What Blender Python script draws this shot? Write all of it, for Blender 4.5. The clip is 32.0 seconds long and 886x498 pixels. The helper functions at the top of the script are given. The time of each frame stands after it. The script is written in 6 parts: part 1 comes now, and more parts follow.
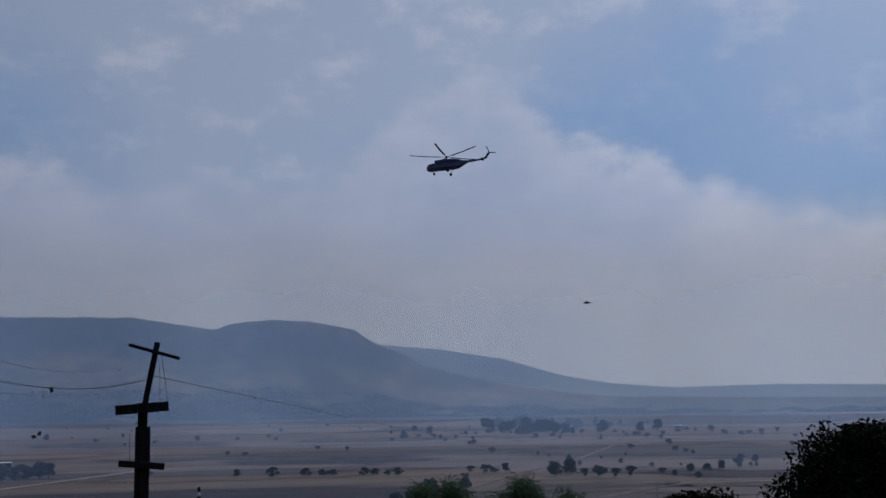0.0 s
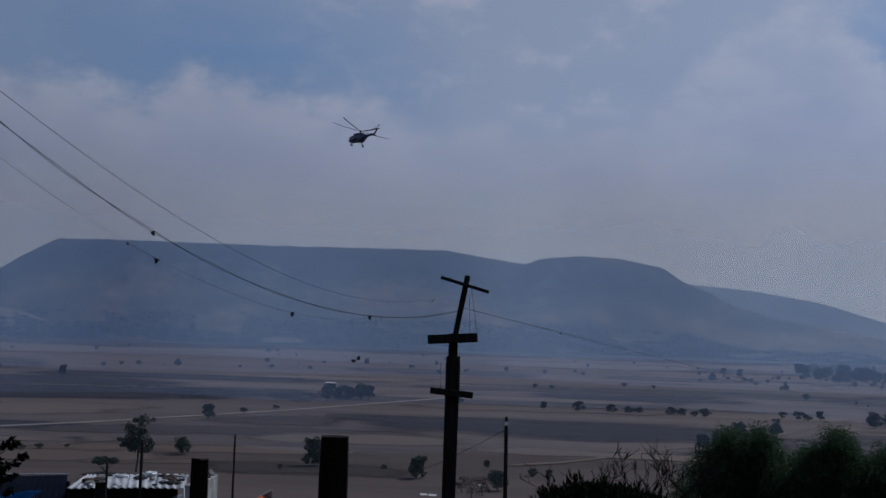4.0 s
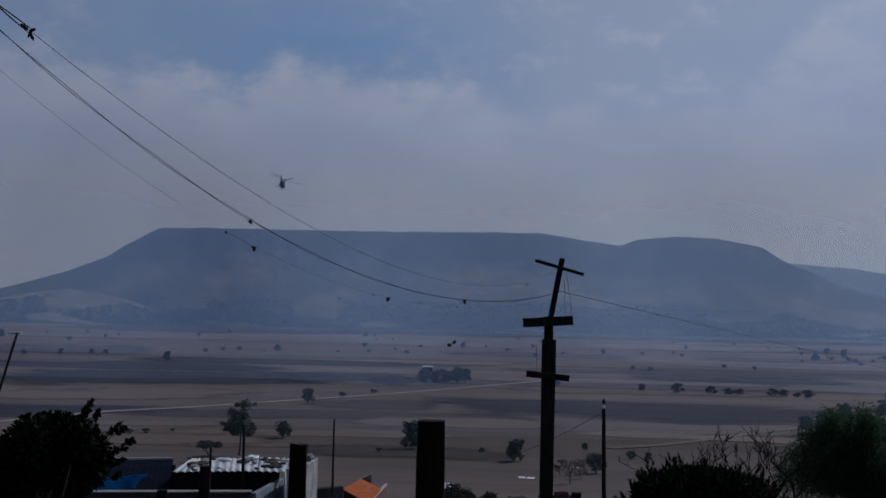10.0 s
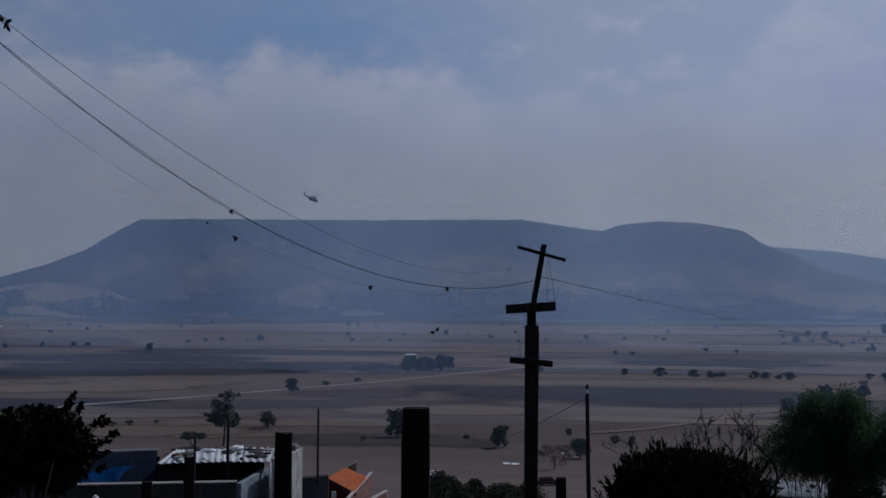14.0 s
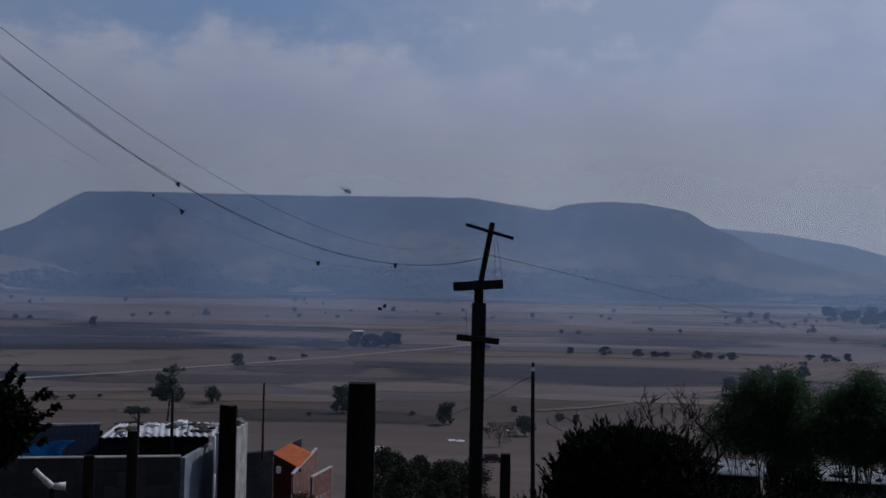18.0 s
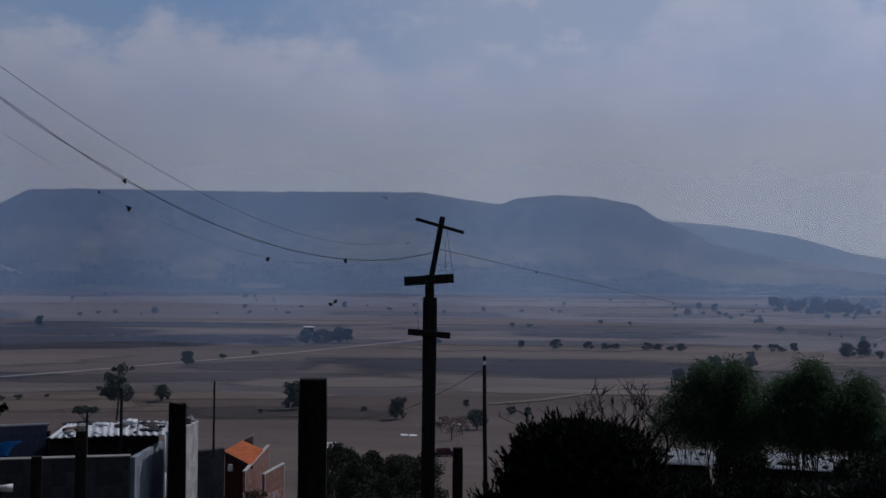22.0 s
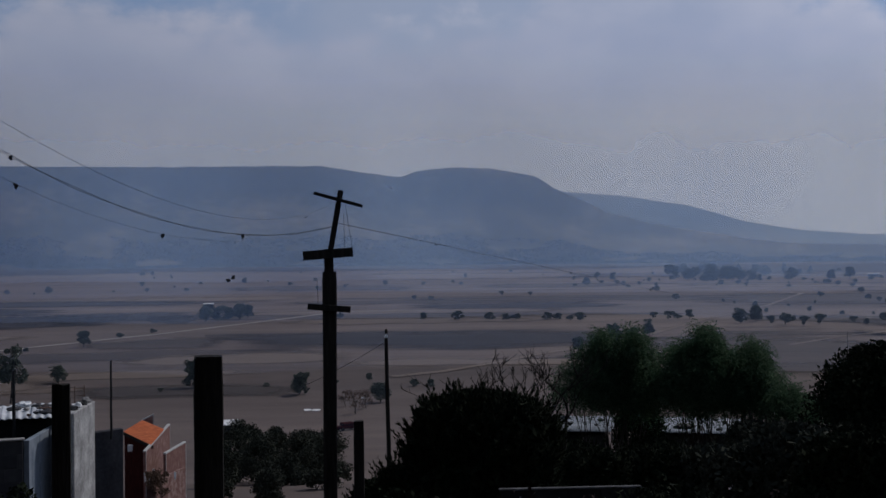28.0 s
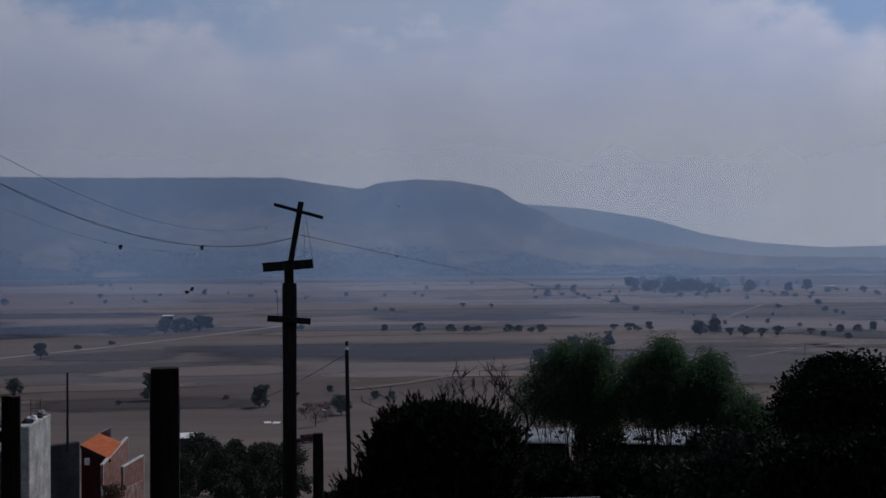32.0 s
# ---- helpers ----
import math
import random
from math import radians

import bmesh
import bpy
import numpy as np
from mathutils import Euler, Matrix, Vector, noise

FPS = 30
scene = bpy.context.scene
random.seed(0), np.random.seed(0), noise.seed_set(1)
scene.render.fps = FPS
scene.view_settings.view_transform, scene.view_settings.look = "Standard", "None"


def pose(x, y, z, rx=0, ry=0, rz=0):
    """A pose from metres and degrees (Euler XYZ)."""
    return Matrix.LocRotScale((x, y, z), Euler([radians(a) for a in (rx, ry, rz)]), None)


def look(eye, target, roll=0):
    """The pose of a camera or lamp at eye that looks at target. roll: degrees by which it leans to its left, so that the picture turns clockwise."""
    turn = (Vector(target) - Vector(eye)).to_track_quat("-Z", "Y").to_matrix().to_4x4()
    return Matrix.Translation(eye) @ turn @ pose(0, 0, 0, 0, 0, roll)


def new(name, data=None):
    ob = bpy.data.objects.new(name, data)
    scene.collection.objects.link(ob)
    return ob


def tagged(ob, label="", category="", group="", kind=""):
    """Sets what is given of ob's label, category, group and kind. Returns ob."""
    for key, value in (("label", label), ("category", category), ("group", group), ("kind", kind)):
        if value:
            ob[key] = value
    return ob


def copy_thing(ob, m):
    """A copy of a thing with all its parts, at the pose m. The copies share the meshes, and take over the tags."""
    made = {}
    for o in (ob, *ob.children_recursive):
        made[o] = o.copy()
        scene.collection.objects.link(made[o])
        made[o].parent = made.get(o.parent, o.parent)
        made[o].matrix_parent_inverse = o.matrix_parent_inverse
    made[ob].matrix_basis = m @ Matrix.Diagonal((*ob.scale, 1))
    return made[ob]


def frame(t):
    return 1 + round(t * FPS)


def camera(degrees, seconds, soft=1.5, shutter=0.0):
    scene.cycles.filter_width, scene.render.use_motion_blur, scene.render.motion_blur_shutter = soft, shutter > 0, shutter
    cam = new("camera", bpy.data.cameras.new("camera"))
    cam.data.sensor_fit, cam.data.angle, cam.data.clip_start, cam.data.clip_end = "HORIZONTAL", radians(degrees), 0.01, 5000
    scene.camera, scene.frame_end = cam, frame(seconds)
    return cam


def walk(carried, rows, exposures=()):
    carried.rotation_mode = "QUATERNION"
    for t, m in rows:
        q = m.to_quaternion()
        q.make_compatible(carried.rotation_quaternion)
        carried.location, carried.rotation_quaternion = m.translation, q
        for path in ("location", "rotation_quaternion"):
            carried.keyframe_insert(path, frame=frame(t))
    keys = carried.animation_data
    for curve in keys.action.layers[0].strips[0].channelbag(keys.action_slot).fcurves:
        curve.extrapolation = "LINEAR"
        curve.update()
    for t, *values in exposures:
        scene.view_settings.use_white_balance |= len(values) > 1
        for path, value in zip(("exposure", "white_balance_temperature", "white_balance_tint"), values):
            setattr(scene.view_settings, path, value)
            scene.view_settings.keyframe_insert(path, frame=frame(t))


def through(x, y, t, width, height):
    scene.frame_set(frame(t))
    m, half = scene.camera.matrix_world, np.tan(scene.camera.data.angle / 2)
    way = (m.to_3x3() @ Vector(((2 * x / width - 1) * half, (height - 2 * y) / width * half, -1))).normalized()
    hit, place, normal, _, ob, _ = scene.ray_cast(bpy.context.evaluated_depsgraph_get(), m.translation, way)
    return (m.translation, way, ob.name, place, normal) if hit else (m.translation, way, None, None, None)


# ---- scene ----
# ---- camera: held by hand on a hillside street, eye at the origin ----
cam = camera(41.46, 32.0, soft=1.5)
PATH = [
    (0, -0.031, 0.0, -0.018, 97.86, 0.81, -10.92),
    (0.5, -0.026, 0.0, -0.024, 96.97, 0.10, -9.51),
    (1, -0.021, 0.0, -0.025, 96.34, -0.64, -7.18),
    (1.5, -0.020, 0.0, -0.026, 95.88, -0.69, -6.11),
    (2, -0.018, 0.0, -0.026, 95.49, -0.90, -4.30),
    (2.5, -0.018, 0.0, -0.022, 95.43, -1.02, -2.66),
    (3, -0.010, 0.0, -0.016, 94.98, -1.33, -0.11),
    (3.5, -0.002, 0.0, -0.006, 94.60, -2.24, 2.60),
    (4, 0.003, 0.0, -0.004, 94.63, -1.87, 3.93),
    (4.5, 0.002, 0.0, -0.002, 94.54, -2.25, 5.40),
    (6.5, 0.015, 0.0, -0.003, 94.63, -1.76, 9.70),
    (7, 0.017, 0.0, -0.002, 94.12, -1.97, 9.61),
    (7.5, 0.017, 0.0, -0.001, 94.34, -1.81, 9.40),
    (8, 0.015, 0.0, -0.001, 94.14, -2.13, 9.35),
    (8.5, 0.016, 0.0, -0.001, 94.20, -2.04, 9.49),
    (9, 0.013, 0.0, -0.002, 93.64, -2.02, 9.23),
    (9.5, 0.011, 0.0, -0.001, 93.34, -1.75, 9.13),
    (10, 0.009, 0.0, -0.000, 93.70, -1.23, 8.60),
    (10.5, 0.009, 0.0, 0.001, 94.12, -0.47, 8.29),
    (11, 0.010, 0.0, 0.000, 94.51, -0.84, 8.20),
    (11.5, 0.009, 0.0, 0.001, 94.38, -1.10, 8.34),
    (12, 0.007, 0.0, -0.001, 93.99, -1.07, 8.07),
    (12.5, 0.009, 0.0, -0.000, 93.58, -0.91, 7.91),
    (13, 0.010, 0.0, -0.001, 93.41, -0.58, 7.73),
    (13.5, 0.009, 0.0, -0.001, 93.20, -0.50, 7.66),
    (14, 0.007, 0.0, -0.003, 93.11, -0.41, 7.76),
    (14.5, 0.007, 0.0, -0.002, 93.22, -0.65, 7.65),
    (16.5, 0.008, 0.0, -0.002, 93.16, -0.77, 5.97),
    (17, 0.009, 0.0, -0.004, 92.79, -0.99, 6.16),
    (17.5, 0.007, 0.0, -0.007, 92.50, -1.20, 5.87),
    (18, 0.008, 0.0, -0.009, 92.03, -1.14, 5.20),
    (18.5, 0.008, 0.0, -0.008, 92.15, -0.82, 5.25),
    (19, 0.010, 0.0, -0.007, 92.10, -0.52, 4.90),
    (19.5, 0.012, 0.0, -0.008, 91.88, -0.52, 4.78),
    (20, 0.011, 0.0, -0.008, 91.58, -0.69, 4.18),
    (20.5, 0.010, 0.0, -0.010, 91.76, -0.41, 4.05),
    (21, 0.010, 0.0, -0.010, 91.56, -0.51, 3.81),
    (21.5, 0.009, 0.0, -0.008, 91.65, -0.60, 3.85),
    (22, 0.010, 0.0, -0.010, 91.80, -0.49, 2.80),
    (22.5, 0.015, 0.0, -0.011, 91.98, -0.07, 2.12),
    (23, 0.018, 0.0, -0.012, 91.67, -0.14, 1.29),
    (23.5, 0.020, 0.0, -0.009, 91.58, -0.06, 1.27),
    (24, 0.024, 0.0, -0.010, 90.29, -0.53, 1.04),
    (24.5, 0.028, 0.0, -0.014, 89.59, 0.52, -0.59),
    (26.5, 0.040, 0.0, -0.014, 89.64, 1.09, -2.46),
    (27, 0.042, 0.0, -0.011, 89.08, 1.26, -3.24),
    (27.5, 0.047, 0.0, -0.007, 90.57, 0.67, -3.10),
    (28, 0.041, 0.0, -0.011, 90.48, 0.54, -2.03),
    (28.5, 0.044, 0.0, -0.012, 90.81, 0.31, -2.62),
    (29, 0.041, 0.0, -0.013, 90.67, 0.23, -2.49),
    (29.5, 0.039, 0.0, -0.014, 90.33, 0.25, -2.62),
    (30, 0.042, 0.0, -0.013, 90.27, 0.35, -2.66),
    (30.5, 0.046, 0.0, -0.013, 90.29, 0.29, -3.06),
    (31, 0.049, 0.0, -0.015, 90.39, 0.56, -3.42),
    (31.5, 0.052, 0.0, -0.012, 90.66, 0.96, -3.67),
    (32, 0.054, 0.0, -0.013, 91.05, 0.44, -3.92),
]
walk(cam, [(t, pose(x, y, z, rx, ry, rz)) for t, x, y, z, rx, ry, rz in PATH], [(0.0, -0.57, 5800, 11), (2.0, -0.74, 5660, 12), (4.0, -0.73, 5660, 12), (11.0, -0.73, 5660, 12), (19.0, -0.65, 5820, 13), (24.0, -0.57, 5900, 13), (32.0, -0.54, 5960, 13)])

# ---- world, sun, exposure ----
SUN_AZ, SUN_EL = 44.0, 46.0
world = bpy.data.worlds.new("world")
scene.world = world
world.use_nodes = True
wn, wl = world.node_tree.nodes, world.node_tree.links
sky_tex = wn.new("ShaderNodeTexSky")
sky_tex.sky_type, sky_tex.sun_disc = "NISHITA", False
sky_tex.sun_elevation, sky_tex.sun_rotation = radians(SUN_EL), radians(SUN_AZ)
sky_tex.dust_density, sky_tex.altitude = 3.0, 2000
wl.new(sky_tex.outputs[0], wn["Background"].inputs[0])
wn["Background"].inputs[1].default_value = 0.05
sun = new("sun", bpy.data.lights.new("sun", "SUN"))
sun.data.energy, sun.data.angle, sun.data.color = 2.4, radians(1.5), (1.0, 0.93, 0.84)
sun.matrix_world = look((math.sin(radians(SUN_AZ)) * 50, math.cos(radians(SUN_AZ)) * 50, math.tan(radians(SUN_EL)) * 50), (0, 0, 0))

def cloudy_sky():
    """Blue sky over a bank of cumulus that dissolves into grey-mauve haze above the horizon."""
    n, l = wn, wl

    def math_node(op, a, b=None, c=None):
        k = n.new("ShaderNodeMath")
        k.operation = op
        for i, v in enumerate((a, b, c)):
            if v is None:
                continue
            if isinstance(v, (int, float)):
                k.inputs[i].default_value = v
            else:
                l.new(v, k.inputs[i])
        return k.outputs[0]

    def ramp(src, stops, smooth="EASE"):
        k = n.new("ShaderNodeValToRGB")
        k.color_ramp.interpolation = smooth
        e = k.color_ramp.elements
        for i, (p, c) in enumerate(stops):
            q = e[i] if i < 2 else e.new(p)
            q.position, q.color = p, (*(c if isinstance(c, tuple) else (c, c, c)), 1)
        l.new(src, k.inputs[0])
        return k.outputs[0]

    def noise_at(vec, scale, detail, rough):
        k = n.new("ShaderNodeTexNoise")
        k.inputs["Scale"].default_value, k.inputs["Detail"].default_value, k.inputs["Roughness"].default_value = scale, detail, rough
        l.new(vec, k.inputs["Vector"])
        return k.outputs[0]

    def mix(fac, a, b):
        k = n.new("ShaderNodeMix")
        k.data_type = "RGBA"
        l.new(fac, k.inputs[0])
        for i, v in ((6, a), (7, b)):
            if isinstance(v, tuple):
                k.inputs[i].default_value = (*v, 1)
            else:
                l.new(v, k.inputs[i])
        return k.outputs[2]

    co, sp = n.new("ShaderNodeTexCoord"), n.new("ShaderNodeSeparateXYZ")
    l.new(co.outputs["Generated"], sp.inputs[0])
    nx = math_node("MULTIPLY", sp.outputs[0], -1.0)
    az = math_node("MULTIPLY", math_node("ARCTAN2", nx, sp.outputs[1]), 57.2958)
    el = math_node("MULTIPLY", math_node("ARCSINE", sp.outputs[2]), 57.2958)
    cv = n.new("ShaderNodeCombineXYZ")
    l.new(math_node("MULTIPLY", az, 0.1), cv.inputs[0]), l.new(math_node("MULTIPLY", el, 0.16), cv.inputs[1])
    vec = cv.outputs[0]
    # upper edge of the cloud bank by bearing, degrees of elevation over 20
    edge = ramp(math_node("MULTIPLY_ADD", az, 1 / 72.0, 0.5), CLOUD_EDGE, "LINEAR")
    edge = math_node("MULTIPLY", edge, 20.0)
    cover = ramp(math_node("MULTIPLY_ADD", az, 1 / 72.0, 0.5), CLOUD_COVER, "LINEAR")
    puff = noise_at(vec, 3.4, 8, 0.58)
    swell = noise_at(vec, 1.15, 3, 0.5)
    wisp = noise_at(vec, 0.75, 6, 0.55)
    rise = math_node("SUBTRACT", edge, el)
    rise = math_node("MULTIPLY_ADD", math_node("SUBTRACT", puff, 0.5), 4.2, rise)
    rise = math_node("MULTIPLY_ADD", math_node("SUBTRACT", swell, 0.5), 2.0, rise)
    inside = ramp(math_node("MULTIPLY_ADD", rise, 0.1, 0.4), [(0.36, 0.0), (0.58, 1.0)])
    # sunlit rim just under the edge, fading to the grey body below
    rim = ramp(math_node("MULTIPLY_ADD", rise, 0.1, 0.3), [(0.28, 0.0), (0.40, 1.0), (0.8, 0.0)])
    body = ramp(math_node("DIVIDE", el, 20.0), [(0.12, SKY_LOW), (0.36, SKY_MID), (0.8, SKY_CLOUD)])
    blue = ramp(math_node("DIVIDE", el, 24.0), [(0.3, SKY_BLUE_LOW), (0.8, SKY_BLUE_HIGH)])
    veil = math_node("MULTIPLY_ADD", math_node("SUBTRACT", wisp, 0.5), 1.3, cover)
    veil = math_node("MULTIPLY_ADD", math_node("MAXIMUM", math_node("SUBTRACT", el, 13.5), 0.0), 0.11, veil)
    veil = math_node("MINIMUM", math_node("MAXIMUM", veil, 0.0), 1.0)
    high = mix(veil, blue, SKY_CLOUD)
    tuft = ramp(noise_at(vec, 2.1, 7, 0.6), [(0.48, 0.0), (0.72, 0.75)])
    high = mix(math_node("MULTIPLY", tuft, veil), high, SKY_RIM)
    patch = ramp(noise_at(vec, 1.7, 6, 0.6), [(0.36, 0.0), (0.7, 0.5)])
    body = mix(math_node("MULTIPLY", patch, math_node("MULTIPLY", el, 0.06)), body, SKY_RIM)
    rim = math_node("MULTIPLY", rim, math_node("MULTIPLY_ADD", cover, -0.85, 1.0))
    lit = mix(math_node("MULTIPLY", rim, math_node("MULTIPLY_ADD", puff, 1.5, -0.25)), body, SKY_RIM)
    col = mix(inside, high, lit)
    # brighter towards the sun's side
    side = n.new("ShaderNodeMapRange")
    for k, v in ((1, 30.0), (2, -30.0), (3, 0.84), (4, 1.4)):
        side.inputs[k].default_value = v
    l.new(az, side.inputs[0])
    low = n.new("ShaderNodeBackground")
    l.new(col, low.inputs[0])
    l.new(math_node("MULTIPLY", side.outputs[0], 1.38), low.inputs[1])
    up = n.new("ShaderNodeMapRange")
    up.interpolation_type = "SMOOTHSTEP"
    up.inputs[1].default_value, up.inputs[2].default_value = 24.0, 42.0
    l.new(el, up.inputs[0])
    both = n.new("ShaderNodeMixShader")
    l.new(up.outputs[0], both.inputs[0]), l.new(low.outputs[0], both.inputs[1]), l.new(n["Background"].outputs[0], both.inputs[2])
    l.new(both.outputs[0], n["World Output"].inputs[0])


SKY_LOW, SKY_MID, SKY_CLOUD, SKY_RIM = (0.25, 0.292, 0.445), (0.247, 0.271, 0.35), (0.255, 0.292, 0.367), (0.385, 0.386, 0.43)
SKY_BLUE_LOW, SKY_BLUE_HIGH = (0.168, 0.237, 0.35), (0.155, 0.237, 0.375)
# upper edge of the bank: bearing and elevation, in degrees
CLOUD_EDGE = [((a + 36) / 72.0, e / 20.0) for a, e in ((-36, 9.5), (36, 12.5), (-29, 9.8), (-23.5, 10.9), (-21.5, 13.0), (-20, 12.6), (-17, 14.3), (-13.5, 17.5), (-9.5, 15.5), (-6, 12.0), (-2, 11.0), (3, 11.4), (6, 11.2), (8, 12.2), (12.5, 12.8), (17, 13.2), (19, 12), (22, 12.2), (25, 12.8))]
# share of the sky above the bank that is veiled
CLOUD_COVER = [((a + 36) / 72.0, c) for a, c in ((-36, 0.3), (36, 0.35), (-23, 0.1), (-17, 0.25), (-12, 0.9), (-4, 1.0), (3, 0.9), (7, 0.55), (12, 0.2), (22, 0.15), (29, 0.3))]
cloudy_sky()

# ---- helpers of this scene ----
RND = random.Random(7)


def at(az, d, z=0.0):
    """A place by its bearing to the left of north in degrees, its distance and its height."""
    return Vector((-math.sin(radians(az)) * d, math.cos(radians(az)) * d, z))


def hz(d, el):
    return d * math.tan(radians(el))


def gz(x, y):
    """Height of the ground: a hillside that falls to a wide plain."""
    u = (28.3 - 0.17 * max(y, -60.0)) / 3.0
    z = -30.0 + 3.0 * (math.log1p(math.exp(u)) if u < 30 else u)
    r = math.hypot(x, y)
    if r > 1600:
        z += 0.013 * (r - 1600)
    z += 0.35 * noise.noise(Vector((x * 0.07, y * 0.07, 0))) * min(1.0, r / 15) * max(0.0, 1 - r / 220) + 0.8 * noise.noise(Vector((x * 0.011, y * 0.011, 4))) * min(1.0, r / 80) * max(0.0, 1 - r / 260)
    z -= 2.4 * math.exp(-((x + 13) ** 2 + (y - 60) ** 2) / 130.0)
    return z


def on_ground(az, d, up=0.0):
    p = at(az, d)
    p.z = gz(p.x, p.y) + up
    return p


def plain(az, el):
    """The place on the plain that is seen at that bearing and depression."""
    lo, hi, k = 60.0, 3200.0, math.tan(radians(el))
    for _ in range(30):
        d = (lo + hi) / 2
        p = at(az, d)
        if d * k > gz(p.x, p.y):
            lo = d
        else:
            hi = d
    return on_ground(az, d), d


def thing(name, label, category, group="", kind="", m=None):
    ob = tagged(new(name), label, category, group, kind)
    ob.empty_display_size = 0.1
    if m is not None:
        ob.matrix_world = m
    return ob


def finish(name, bm, mat, smooth=False):
    me = bpy.data.meshes.new(name)
    bmesh.ops.recalc_face_normals(bm, faces=bm.faces)
    bm.to_mesh(me)
    bm.free()
    if smooth:
        for f in me.polygons:
            f.use_smooth = True
    me.materials.append(mat)
    return me


def part(name, bm, mat, parent=None, label="", smooth=False, m=None):
    ob = new(name, finish(name, bm, mat, smooth))
    if parent is not None:
        ob.parent = parent
    if m is not None:
        ob.matrix_basis = m
    return tagged(ob, label)


def raw(name, verts, faces, mat, parent=None, label="", smooth=False):
    me = bpy.data.meshes.new(name)
    me.from_pydata(verts, [], faces)
    if smooth:
        me.polygons.foreach_set("use_smooth", [True] * len(me.polygons))
    me.materials.append(mat)
    ob = new(name, me)
    if parent is not None:
        ob.parent = parent
    return tagged(ob, label)


def box(bm, lo, hi, bevel=0.0, m=None):
    ret = bmesh.ops.create_cube(bm, size=1.0)
    vs = ret["verts"]
    lo, hi = Vector(lo), Vector(hi)
    for v in vs:
        v.co = Vector([lo[i] + (v.co[i] + 0.5) * (hi[i] - lo[i]) for i in range(3)])
    if bevel:
        es = list({e for v in vs for e in v.link_edges})
        out = bmesh.ops.bevel(bm, geom=es, offset=bevel, segments=1, affect="EDGES")
        vs = list({v for f in out["faces"] for v in f.verts} | {v for v in vs if v.is_valid})
    if m is not None:
        bmesh.ops.transform(bm, matrix=m, verts=vs)
    return bm


def rod(bm, a, b, r0, r1=None, seg=8):
    a, b = Vector(a), Vector(b)
    r1 = r0 if r1 is None else r1
    q = (b - a).to_track_quat("Z", "Y").to_matrix()
    rings = []
    for p, r in ((a, r0), (b, r1)):
        rings.append([bm.verts.new(p + q @ Vector((r * math.cos(k * math.tau / seg), r * math.sin(k * math.tau / seg), 0))) for k in range(seg)])
    for k in range(seg):
        bm.faces.new((rings[0][k], rings[0][(k + 1) % seg], rings[1][(k + 1) % seg], rings[1][k]))
    bm.faces.new(rings[0][::-1])
    bm.faces.new(rings[1])
    return bm


def loft(bm, rings):
    """Joins closed rings of equal length, and closes both ends."""
    vs = [[bm.verts.new(p) for p in ring] for ring in rings]
    n = len(vs[0])
    for a, b in zip(vs, vs[1:]):
        for k in range(n):
            bm.faces.new((a[k], a[(k + 1) % n], b[(k + 1) % n], b[k]))
    bm.faces.new(vs[0][::-1])
    bm.faces.new(vs[-1])
    return bm


def prism(bm, poly, depth):
    """A plate from a plan of points, pushed along depth."""
    a = [bm.verts.new(p) for p in poly]
    b = [bm.verts.new(p + depth) for p in poly]
    n = len(a)
    for i in range(n):
        bm.faces.new((a[i], a[(i + 1) % n], b[(i + 1) % n], b[i]))
    bm.faces.new(a[::-1]), bm.faces.new(b)
    return bm


